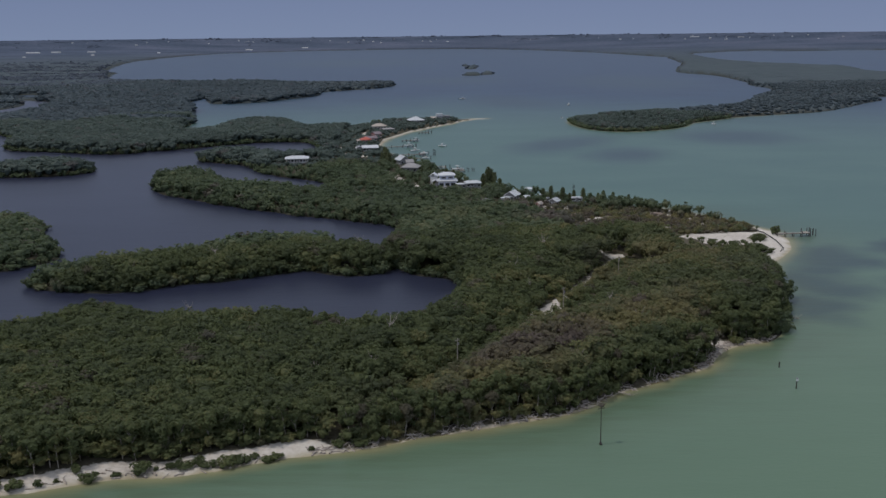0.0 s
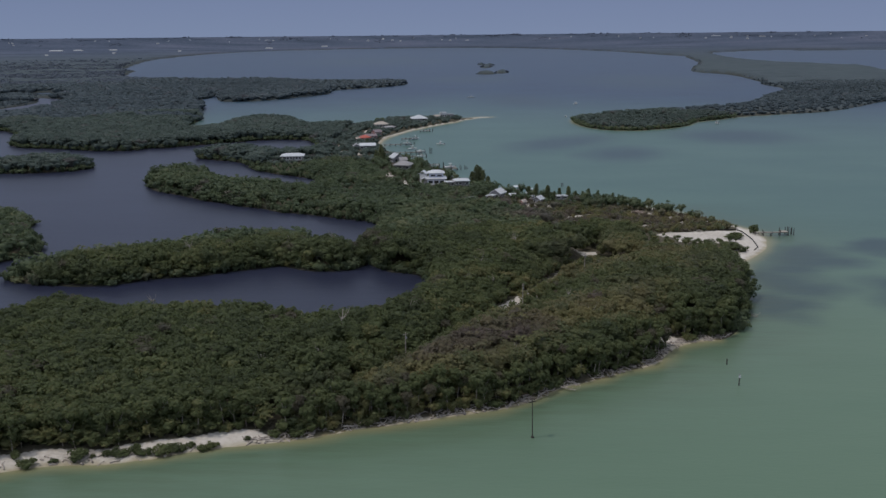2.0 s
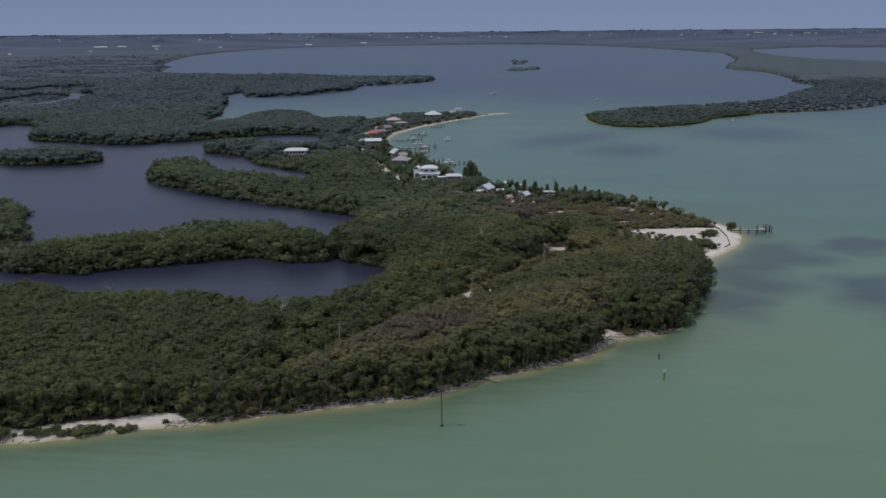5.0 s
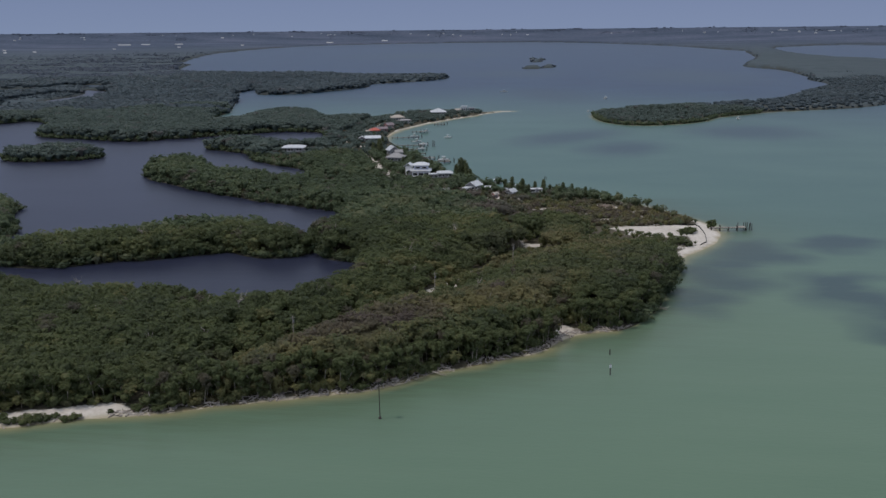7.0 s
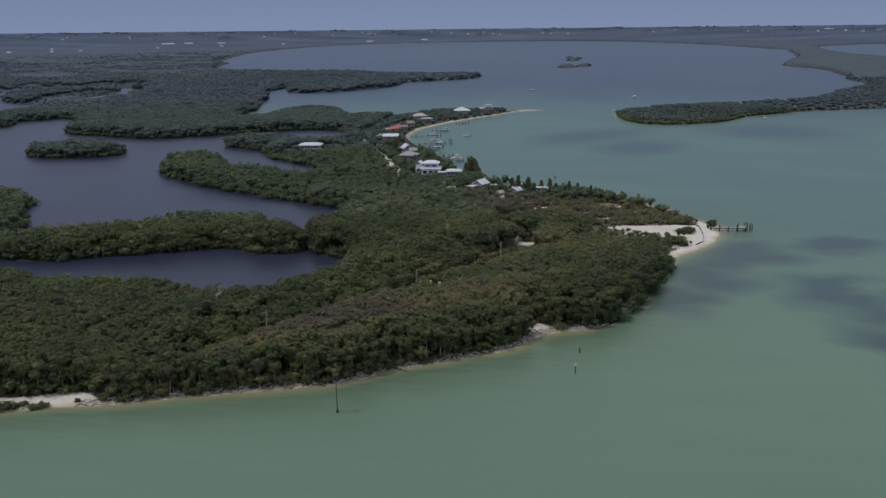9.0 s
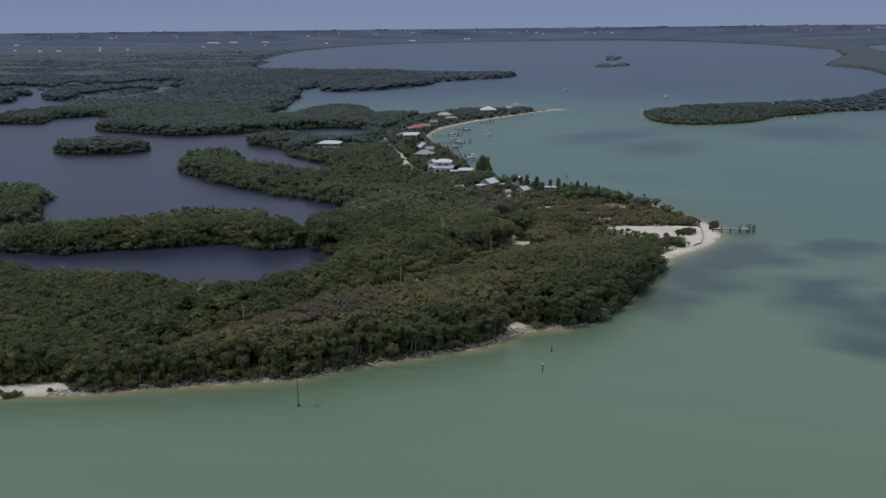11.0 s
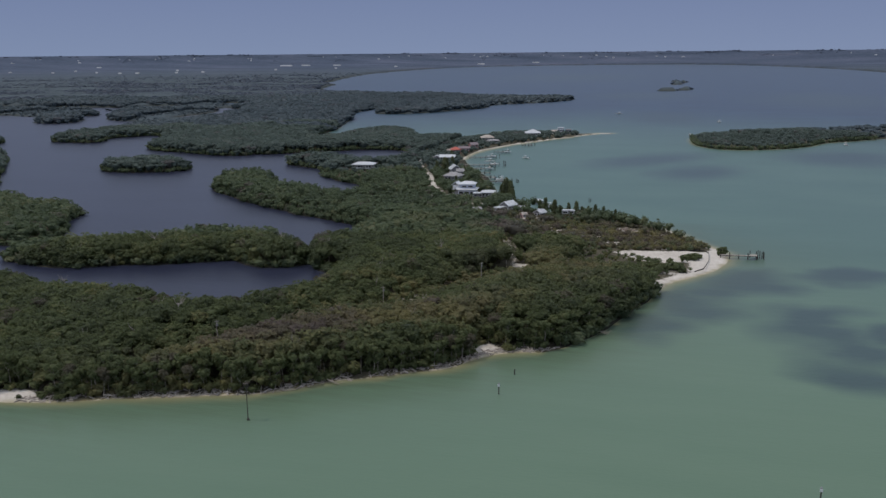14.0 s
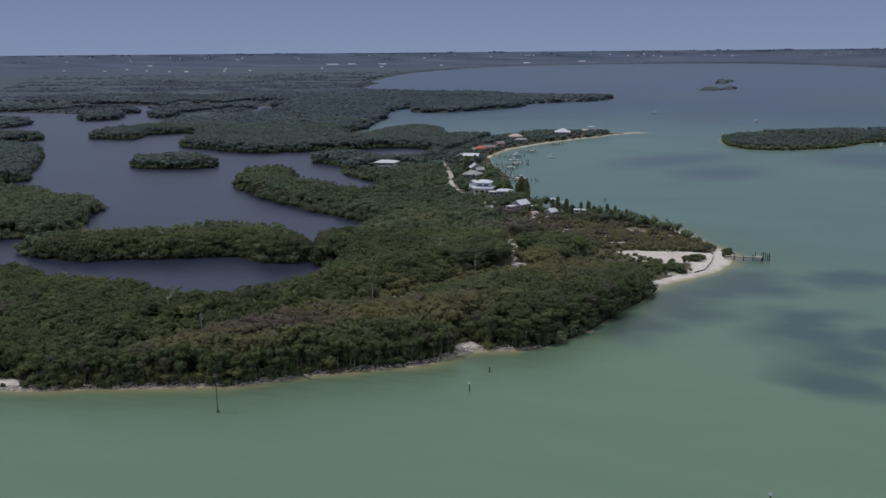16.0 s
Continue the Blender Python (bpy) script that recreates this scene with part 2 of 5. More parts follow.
# ---- numbers on a field ----
def vnoise(x, y, seed=0):
    ix, iy = np.floor(x), np.floor(y)
    fx, fy = x - ix, y - iy
    fx, fy = fx * fx * (3 - 2 * fx), fy * fy * (3 - 2 * fy)

    def h(a, b):
        s = np.sin(a * 127.1 + b * 311.7 + seed * 74.7) * 43758.5453
        return s - np.floor(s)
    top = h(ix, iy) * (1 - fx) + h(ix + 1, iy) * fx
    low = h(ix, iy + 1) * (1 - fx) + h(ix + 1, iy + 1) * fx
    return top * (1 - fy) + low * fy


def fbm(x, y, seed=0):
    return (vnoise(x, y, seed) + 0.5 * vnoise(x * 2.1, y * 2.1, seed + 1) + 0.25 * vnoise(x * 4.3, y * 4.3, seed + 2)) / 1.75


def smooth(a, b, v):
    u = np.clip((v - a) / (b - a), 0, 1)
    return u * u * (3 - 2 * u)


def spline(pts, k=3):
    p = np.array(pts, float)
    q = [np.roll(p, 1, 0), p, np.roll(p, -1, 0), np.roll(p, -2, 0)]
    out = []
    for i in range(k):
        t = i / k
        out.append(0.5 * (2 * q[1] + (q[2] - q[0]) * t + (2 * q[0] - 5 * q[1] + 4 * q[2] - q[3]) * t * t + (3 * q[1] - q[0] - 3 * q[2] + q[3]) * t ** 3))
    return np.stack(out, 1).reshape(-1, 2)


def signed(poly, x, y, reach=80.0):
    """Distance to a closed outline, above 0 inside, cut off at reach."""
    out = np.full(x.shape, -reach)
    sel = (x > poly[:, 0].min() - reach) & (x < poly[:, 0].max() + reach) & (y > poly[:, 1].min() - reach) & (y < poly[:, 1].max() + reach)
    px, py = x[sel], y[sel]
    best, odd = np.full(px.shape, 1e12), np.zeros(px.shape, bool)
    for (ax, ay), (bx, by) in zip(poly, np.roll(poly, -1, 0)):
        dx, dy = bx - ax, by - ay
        u = np.clip(((px - ax) * dx + (py - ay) * dy) / (dx * dx + dy * dy + 1e-9), 0, 1)
        best = np.minimum(best, (px - ax - u * dx) ** 2 + (py - ay - u * dy) ** 2)
        if ay != by:
            odd ^= ((ay > py) != (by > py)) & (px < (bx - ax) * (py - ay) / (by - ay) + ax)
    d = np.minimum(np.sqrt(best), reach)
    out[sel] = np.where(odd, d, -d)
    return out


def warp(x, y, z):
    """Past 3.6 km the sheet rises softly, so that the far coast and the horizon stand within 5 km."""
    d = np.hypot(x - 68, y)
    u = np.maximum(d - 3600, 0) / 1300
    e = np.where(d > 3600, 3600 + 1300 * u / (1 + u), d)
    s = e / np.maximum(d, 1)
    return 68 + (x - 68) * s, y * s, 77.0 * (1 - s) + z * np.maximum(s, 0.35)


# ---- the plan: shores, in metres ----
SOUTH_SHORE = [(-900, 20), (-420, 92), (-250, 118), (-140, 137), (-79, 148), (-60, 153), (-41, 157), (-31, 160), (-17, 165), (1, 172), (13, 177), (25, 182), (33, 186),
               (43, 194), (52, 200), (62, 208), (68, 217), (77, 225), (83, 227), (89, 236), (95, 247), (103, 271), (110, 297), (113, 307), (120, 317)]
BAY_SHORE = [(128, 330), (132, 344), (131, 358), (126, 371), (118, 382), (110, 398), (98, 414), (81, 422), (64, 431), (41, 443), (27, 452), (18, 472), (9, 505), (0, 543),
             (-17, 574), (-37, 626), (-45, 666), (-38, 722), (-17, 776), (7, 823), (26, 858), (44, 873)]
SPIT_NORTH = [(30, 873), (18, 867), (0, 862), (-24, 856), (-55, 850), (-74, 800), (-90, 770), (-112, 768), (-128, 800), (-160, 846), (-186, 825), (-196, 765), (-206, 735),
              (-225, 690), (-206, 645), (-183, 656), (-160, 676), (-142, 693), (-108, 690), (-93, 672), (-86, 640), (-82, 614), (-96, 594), (-112, 599), (-130, 604), (-150, 602)]
LAGOON_SHORE = [(-160, 596), (-153, 584), (-125, 568), (-113, 545), (-98, 524), (-84, 511), (-68, 494), (-61, 472), (-74, 461), (-97, 470), (-112, 478), (-121, 504),
                (-139, 517), (-153, 512), (-160, 496), (-148, 467), (-130, 451), (-103, 429), (-82, 414), (-65, 403), (-46, 393), (-25, 381), (-18, 368), (-18, 346),
                (-21, 325), (-18, 307), (-9, 295), (1, 290), (5, 276), (4, 256), (-13, 233), (-28, 233), (-41, 240), (-59, 241), (-78, 243), (-97, 253), (-104, 251),
                (-117, 234), (-150, 218), (-250, 215), (-420, 235), (-900, 260)]
MARSH = [(-215, 745), (-206, 644), (-230, 630), (-256, 638), (-302, 654), (-318, 668), (-339, 731), (-372, 776), (-392, 762), (-410, 744), (-394, 709), (-409, 699),
         (-436, 706), (-444, 735), (-452, 790), (-456, 850), (-455, 900), (-430, 960), (-300, 1000), (-262, 960), (-232, 860), (-225, 800)]
MAINLAND_SHORE = [(-240, 808), (-231, 849), (-275, 1035), (-300, 1100), (-311, 1210), (-276, 1109), (-240, 1106), (-205, 1140), (-165, 1240), (-166, 1310), (-120, 1370),
                  (-82, 1440), (-76, 1490), (-95, 1506), (-130, 1500), (-195, 1492), (-270, 1520), (-370, 1560), (-470, 1610), (-590, 1690), (-610, 1730), (-672, 1870),
                  (-735, 2110), (-790, 2190), (-905, 2610), (-1010, 3056), (-1060, 3800), (-1000, 4370), (-757, 4790), (-251, 5030), (191, 4900), (522, 4047), (645, 3417), (703, 2971)]
MAINLAND_BACK = [(780, 3000), (893, 3388), (1137, 3688), (1392, 3785), (1800, 3650), (3500, 3900), (30000, 6000), (30000, 32000), (-30000, 32000), (-30000, 2000), (-3000, 1300),
                 (-1200, 1030), (-900, 1010), (-777, 1013), (-690, 990), (-640, 1010), (-622, 1029), (-677, 1100), (-669, 1125), (-625, 1080), (-574, 985), (-548, 954), (-517, 941),
                 (-490, 948), (-450, 955), (-300, 900)]
EAST_LAND = [(116, 838), (118, 778), (135, 747), (161, 745), (201, 777), (217, 810), (269, 860), (319, 884), (391, 929), (497, 1049), (700, 1150), (2500, 1500), (2500, 1800), (1100, 1640), (800, 1660), (840, 1950),
             (812, 2075), (735, 2358), (790, 2900), (830, 3250), (703, 2980), (598, 2373), (460, 1845), (489, 1710), (473, 1469), (452, 1390), (444, 1277), (397, 1164), (314, 1000), (234, 940), (168, 890), (130, 862)]
LONG_ISLET = [(-19, 313), (-18, 303), (-27, 296), (-37, 298), (-46, 303), (-54, 300), (-69, 293), (-83, 288), (-94, 282), (-108, 278), (-124, 281), (-134, 290), (-124, 299), (-118, 305),
              (-102, 316), (-92, 320), (-80, 332), (-70, 338), (-55, 343), (-42, 338), (-36, 327), (-28, 325), (-21, 319)]
WEST_ISLE = [(-165, 304), (-150, 311), (-140, 322), (-144, 338), (-160, 360), (-167, 378), (-176, 386), (-195, 384), (-231, 404), (-258, 412), (-286, 440), (-283, 456), (-319, 496),
             (-345, 532), (-390, 590), (-430, 612), (-600, 640), (-700, 480), (-600, 300), (-300, 285)]
LAGOON_ISLET = [(-272, 545), (-258, 529), (-237, 528), (-219, 534), (-208, 549), (-214, 558), (-235, 568), (-254, 564), (-268, 556)]
ISLETS = [LAGOON_ISLET,
          [(-640, 650), (-495, 657), (-478, 671), (-475, 690), (-515, 706), (-640, 720)],
          [(-760, 750), (-612, 779), (-616, 815), (-640, 850), (-760, 860)],
          [(-614, 903), (-580, 899), (-577, 935), (-612, 985), (-670, 1000), (-640, 935)],
          [(36, 1796), (55, 1786), (76, 1800), (72, 1850), (45, 1850)],
          [(74, 1840), (95, 1830), (108, 1870), (100, 1930), (80, 1900)],
          [(56, 2143), (78, 2135), (86, 2210), (63, 2213)],
          [(47, 2330), (67, 2325), (66, 2390), (50, 2390)],
          [(60, 2250), (80, 2240), (92, 2290), (72, 2300)]]
PONDS = [[(-651, 1185), (-619, 1187), (-640, 1232), (-674, 1230)], [(-452, 995), (-460, 1045), (-464, 1085), (-488, 1150), (-508, 1184), (-532, 1180), (-512, 1130), (-500, 1080), (-492, 1000)],
         [(-610, 1300), (-571, 1262), (-518, 1175), (-536, 1172), (-574, 1318)], [(-704, 1030), (-685, 1032), (-708, 1068), (-725, 1066)]]
OUTLINES = [spline(p) for p in (SOUTH_SHORE + BAY_SHORE + SPIT_NORTH + LAGOON_SHORE, MARSH, MAINLAND_SHORE + MAINLAND_BACK, EAST_LAND, LONG_ISLET, WEST_ISLE, *ISLETS)]
POND_OUTLINES = [spline(p) for p in PONDS]
LAGOON_WATER = spline([(-900, 150), (-250, 180), (20, 235), (20, 300), (0, 380), (-40, 480), (-40, 560), (-70, 650), (-100, 730), (-215, 715), (-230, 760), (-400, 1250), (-1300, 1250), (-1300, 500)], 2)


def land(x, y):
    """How far inland a place lies; below 0 on the water."""
    x, y = np.asarray(x, float), np.asarray(y, float)
    d = np.hypot(x - 68, y)
    amp, wave = 1.2 + np.minimum(d, 3000) * 0.006, 7 + np.minimum(d, 3000) * 0.03
    gx = x + amp * 2 * (fbm(x / wave, y / wave, 3) - 0.5)
    gy = y + amp * 2 * (fbm(x / wave, y / wave, 9) - 0.5)
    s = np.full(x.shape, -80.0)
    for o in OUTLINES:
        s = np.maximum(s, signed(o, gx, gy))
    for o in POND_OUTLINES:
        s = np.minimum(s, -signed(o, gx, gy))
    return s


def blobs(x, y, rows):
    """The strongest of some soft ellipses: x, y, half width, half depth, turn."""
    out = np.zeros(np.shape(x))
    for cx, cy, rx, ry, turn in rows:
        c, s = math.cos(radians(turn)), math.sin(radians(turn))
        u, v = (x - cx) * c + (y - cy) * s, -(x - cx) * s + (y - cy) * c
        out = np.maximum(out, 1 - np.sqrt((u / rx) ** 2 + (v / ry) ** 2))
    return np.clip(out, 0, 1)


def near_line(x, y, pts):
    """Distance to an open line."""
    out = np.full(np.shape(x), 1e9)
    for (ax, ay), (bx, by) in zip(pts, pts[1:]):
        dx, dy = bx - ax, by - ay
        u = np.clip(((x - ax) * dx + (y - ay) * dy) / (dx * dx + dy * dy), 0, 1)
        out = np.minimum(out, np.hypot(x - ax - u * dx, y - ay - u * dy))
    return out


WOODS_ROAD = [(-27, 163), (-19, 171), (-8, 187), (8, 215), (24, 244), (33, 260), (43, 279), (51, 295), (59, 312), (50, 345), (30, 395), (10, 440)]
VILLAGE_ROAD = [(10, 440), (-6, 458), (-11.6, 469), (-22.7, 494), (-30, 515), (-37, 536.6), (-50, 564), (-58.3, 583.6), (-68.7, 617), (-72, 640), (-66, 700), (-62, 745)]
SAND_LOT = [(107, 342, 14, 12, 0), (98, 346, 10, 6, 0), (103, 338, 10, 6, 20), (117, 350, 10, 6, 10), (121.5, 334, 5, 15, -5), (127, 351, 6, 17, -10)]
SCRUB = [(107, 320, 16, 8, 10), (92, 378, 36, 22, -30), (66, 370, 40, 20, -10), (48, 404, 30, 18, -20), (104, 356, 16, 12, 0)]
RUBBLE = [(100, 386, 11, 6, 0), (105, 378, 9, 5, -20), (87, 364, 8, 3, 0), (58, 391, 9, 4, 0), (92, 391, 12, 4, -35), (70, 384, 10, 4, 0)]
SAND_SPOTS = [(28, 250, 9.5, 4.2, 54), (68.5, 223, 6, 5, 20), (28.5, 248, 8, 4.5, 61), (35.5, 262, 6, 3.4, 61), (60.5, 314.5, 3.2, 5.5, 0), (49, 345, 3, 5, 0), (62, 377, 8, 3, 0), (-40, 538, 5, 10, 20), (12, 447, 7, 3, 0), (-12, 470, 9, 3, 20),
              (-26, 164, 7, 4.0, 20), (-4, 466, 10, 5, 0), (44, 412, 8, 4, 0), (24, 421, 8, 4, 0), (-52, 598, 4, 7, 0)]


def sandy(x, y, s):
    """How bare and sandy the ground is: beaches, the lot at the point, paths."""
    wide = np.where(x < -25, 5.8 * (0.75 + 0.5 * fbm(x / 14, y / 14, 5)), -0.6 + 3.4 * fbm(x / 4, y / 4, 5) ** 1.5)
    south = (y < 231) & (x < 81)
    point = (x > 98) & (y > 296) & (y < 420)
    spit = (y > 640) & (y < 880) & (x > -48) & (x < 40)
    b = np.where(south, 1 - smooth(wide - 1.0, wide + 1.0, s), 0)
    b = np.maximum(b, np.where(point, 1 - smooth(3.2, 5.2, s), 0))
    b = np.maximum(b, np.where(spit, 1 - smooth(1.6, 3.4, s), 0))
    b = np.maximum(b, 0.74 * smooth(0.0, 0.3, blobs(x, y, SAND_LOT)))
    b = np.maximum(b, smooth(0.0, 0.5, blobs(x, y, SAND_SPOTS)))
    b = np.maximum(b, np.where((y > 238) & (y < 264), 0.95, np.where(y > 240, 0.5, 0.25)) * (1 - smooth(1.2, 2.6, near_line(x, y, WOODS_ROAD))))
    b = np.maximum(b, 1 - smooth(1.3, 2.4, near_line(x, y, VILLAGE_ROAD)))
    b = np.maximum(b, 0.95 * smooth(0, .5, blobs(x, y, RUBBLE)) * (0.25 + 0.75 * vnoise(x / 2.2, y / 2.2, 16)))
    b = np.maximum(b, 0.62 * smooth(0, .4, blobs(x, y, SCRUB)) * fbm(x / 6, y / 6, 15) * 1.25)
    return b


# seagrass beds, and cloud shadows painted on the bay as dark patches
WEEDS_AND_SHADE = [(107, 254, 22, 16, 60), (118, 280, 26, 20, 65), (134, 316, 26, 16, 40), (152, 262, 34, 22, -60), (158, 226, 26, 18, -60), (106, 262, 18, 13, 40), (113, 287, 16, 15, 60), (124, 300, 22, 15, 20), (116, 276, 20, 14, 50), (108, 256, 13, 8, 10), (152, 276, 26, 13, 25), (164, 244, 24, 16, -30), (138, 308, 22, 12, 0), (180, 262, 26, 14, 10), (76, 1094, 60, 150, 10),
         (87, 665, 44, 90, -30), (118, 600, 40, 60, -20), (20, 1600, 140, 180, 0), (220, 700, 70, 80, 0), (300, 1500, 160, 360, 0), (-250, 2700, 320, 520, 0), (170, 330, 30, 14, 15)]


# ---- ground and water, each one sheet ----
def axis(lo, a, b, hi, step, grow):
    mid = list(np.arange(a, b, step))
    up, v, w = [], b, step
    while v < hi:
        up.append(v)
        w *= grow
        v += w
    down, v, w = [], a, step
    while v > lo:
        w *= grow
        v -= w
        down.append(v)
    return np.array(down[::-1] + mid + up + [hi])


GX = axis(-26000, -300, 290, 26000, 2.6, 1.035)
GY = axis(-700, 110, 520, 30000, 2.2, 1.027)
XX, YY = np.meshgrid(GX, GY)
SS = land(XX.ravel(), YY.ravel()).reshape(XX.shape)


def sheet(name, keep, z, material, attrs):
    """A mesh over the cells of the grid that are kept."""
    cell = keep[:-1, :-1] | keep[1:, :-1] | keep[:-1, 1:] | keep[1:, 1:]
    r, c = np.nonzero(cell)
    w = XX.shape[1]
    q = np.stack([r * w + c, r * w + c + 1, (r + 1) * w + c + 1, (r + 1) * w + c], 1)
    used, q = np.unique(q, return_inverse=True)
    q = q.reshape(-1, 4)
    x, y, zz = warp(XX.ravel()[used], YY.ravel()[used], z.ravel()[used])
    me = mesh_of(name, np.stack([x, y, zz], 1), q, material, {k: v.ravel()[used] for k, v in attrs.items()}, True)
    return tagged(new(name, me), kind="structure")


def mesh_of(name, verts, faces, material, attrs=None, soft=False):
    me = bpy.data.meshes.new(name)
    n, k = len(faces), faces.shape[1]
    me.vertices.add(len(verts))
    me.vertices.foreach_set("co", np.ascontiguousarray(verts, dtype=np.float32).ravel())
    me.loops.add(n * k)
    me.loops.foreach_set("vertex_index", np.ascontiguousarray(faces, dtype=np.int32).ravel())
    me.polygons.add(n)
    me.polygons.foreach_set("loop_start", np.arange(0, n * k, k, dtype=np.int32))
    if soft:
        me.polygons.foreach_set("use_smooth", np.ones(n, bool))
    for key, v in (attrs or {}).items():
        a = me.attributes.new(key, "FLOAT", "POINT")
        a.data.foreach_set("value", np.ascontiguousarray(v, dtype=np.float32))
    me.update(calc_edges=True)
    me.validate()
    me.materials.append(material)
    return me


def ground_z(x, y, s):
    h = np.where(s > 0, 1.3 * (1 - np.exp(-s / 9)), np.maximum(s * 0.12, -1.6))
    return h + np.where(s > 3, 0.35 * (fbm(x / 11, y / 11, 7) - 0.4), 0)


def canopy_rise(x, y, s):
    """Far woods close to a roof of leaves: 0 near, 1 far."""
    return smooth(860, 1000, np.hypot(x - 68, y)) * smooth(2, 8 + np.hypot(x, y) * 0.002, s)


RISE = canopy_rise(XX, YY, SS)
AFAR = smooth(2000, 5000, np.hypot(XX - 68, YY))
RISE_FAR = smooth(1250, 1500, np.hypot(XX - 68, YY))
GZ = ground_z(XX, YY, SS) + RISE * (1.5 + 3.1 * smooth(1300, 1600, np.hypot(XX - 68, YY)) + 4.0 * RISE_FAR * (1 - AFAR) * (fbm(XX / 60, YY / 60, 21) - 0.4))
SAND = sandy(XX, YY, SS)
# AFAR also sets how much painted haze the ground colour takes
ground = sheet("ground", SS > -9, GZ, GROUND, {"sand": SAND, "canopy": np.maximum(RISE, smooth(800, 1050, np.hypot(XX - 68, YY))), "far_haze": AFAR, "mud": np.where(SAND < 0.25, 1 - smooth(1.0, 4.0, SS), 0) * (YY > 231), "wet": np.where(SAND > 0.3, 1 - smooth(0.4, 1.4, SS), 0)})
open_side = 1 - smooth(-6, 10, signed(LAGOON_WATER, XX.ravel(), YY.ravel())).reshape(XX.shape)
shoal_w = np.where((YY < 234) & (XX < 84), 2.7, np.where((YY > 296) & (YY < 420) & (XX > 90), 3.2, np.where((YY > 640) & (YY < 900) & (XX > -60), 3.0, 0.01)))
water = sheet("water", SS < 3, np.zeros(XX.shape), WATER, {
    "shoal": open_side * np.exp(np.minimum(SS, 0) / shoal_w) * (1 - smooth(900, 1000, np.hypot(XX, YY))),
    "tannin": 1 - open_side,
    "murk": open_side * np.exp(np.minimum(SS, 0) / 16) * (YY < 420),
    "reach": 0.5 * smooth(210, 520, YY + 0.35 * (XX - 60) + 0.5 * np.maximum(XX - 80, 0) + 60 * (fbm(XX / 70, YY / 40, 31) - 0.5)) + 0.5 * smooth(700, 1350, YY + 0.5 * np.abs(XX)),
    "weed_shade": np.clip(1.25 * blobs(XX + 16 * (fbm(XX / 17, YY / 13, 61) - 0.5), YY + 22 * (fbm(XX / 19, YY / 15, 62) - 0.5), WEEDS_AND_SHADE), 0, 1) * open_side})


# ---- houses ----
def hip_roof(w, d, z, h, over, ridge, thick=0.25):
    """A hipped roof with eaves; ridge: its length (0: a pyramid)."""
    bm = B()
    a, b = w / 2 + over, d / 2 + over
    lo = [bm.verts.new((x, y, z)) for x, y in ((-a, -b), (a, -b), (a, b), (-a, b))]
    mid = [bm.verts.new((v.co.x, v.co.y, z + thick)) for v in lo]
    r = max(ridge / 2, 0.15)
    top = [bm.verts.new((-r, 0, z + thick + h)), bm.verts.new((r, 0, z + thick + h))]
    bm.faces.new(lo[::-1])
    for i in range(4):
        j = (i + 1) % 4
        bm.faces.new((lo[i], lo[j], mid[j], mid[i]))
    bm.faces.new((mid[0], mid[1], top[1], top[0]))
    bm.faces.new((mid[1], mid[2], top[1]))
    bm.faces.new((mid[2], mid[3], top[0], top[1]))
    bm.faces.new((mid[3], mid[0], top[0]))
    return bm


def gable_roof(w, d, z, h, over, thick=0.22):
    """A roof with two slopes, its ridge along x."""
    bm = B()
    a, b = w / 2 + over, d / 2 + over
    prof = [(-b, z - 0.1), (0, z + h), (b, z - 0.1), (b, z - 0.1 + thick), (0, z + h + thick), (-b, z - 0.1 + thick)]
    ends = [[bm.verts.new((x, y, q)) for y, q in prof] for x in (-a, a)]
    for i in range(6):
        j = (i + 1) % 6
        bm.faces.new((ends[0][i], ends[0][j], ends[1][j], ends[1][i]))
    for e in ends:
        bm.faces.new((e[0], e[1], e[4], e[5]))
        bm.faces.new((e[1], e[2], e[3], e[4]))
    bmesh.ops.recalc_face_normals(bm, faces=bm.faces)
    return bm


def seams(w, d, z, h, over, parent, material, n):
    """Standing seams on the slopes of a metal roof."""
    b = d / 2 + over
    for i in range(n):
        x = -w / 2 + w * (i + 0.5) / n
        for s in (-1, 1):
            bm = B()
            rod(bm, (x, s * b, z + 0.16), (x, s * 0.05, z + h + 0.26), 0.05, 0.05, 4)
            part("seam", bm, material, parent)


def window(parent, x, y, z, w, h, face):
    """A framed pane on a wall; face: 0 south, 90 east, 180 north, 270 west."""
    bm = B()
    c, s = math.cos(radians(face)), math.sin(radians(face))
    for u, v, a, b in ((-w / 2, 0, 0.12, h + 0.12), (w / 2, 0, 0.12, h + 0.12), (0, -h / 2, w + 0.12, 0.12), (0, h / 2, w + 0.12, 0.12)):
        box(bm, x + u * c, y + u * s, z + v, a, 0.14, b, face)
    f = part("window", bm, WHITE, parent, "white window frame")
    part("pane", box(B(), x, y, z, w - 0.1, 0.06, h - 0.1, face), GLASS, f, "dark glass")


def wall_windows(parent, w, d, z, h, n, m=2):
    for i in range(n):
        x = -w / 2 + w * (i + 0.5) / n
        window(parent, x, -d / 2 - 0.02, z, min(2.0, w / n * 0.72), h, 0)
        window(parent, x, d / 2 + 0.02, z, min(1.2, w / n * 0.6), h, 180)
    for i in range(m):
        y = -d / 2 + d * (i + 0.5) / m
        window(parent, w / 2 + 0.02, y, z, min(1.2, d / m * 0.6), h, 90)
        window(parent, -w / 2 - 0.02, y, z, min(1.2, d / m * 0.6), h, 270)


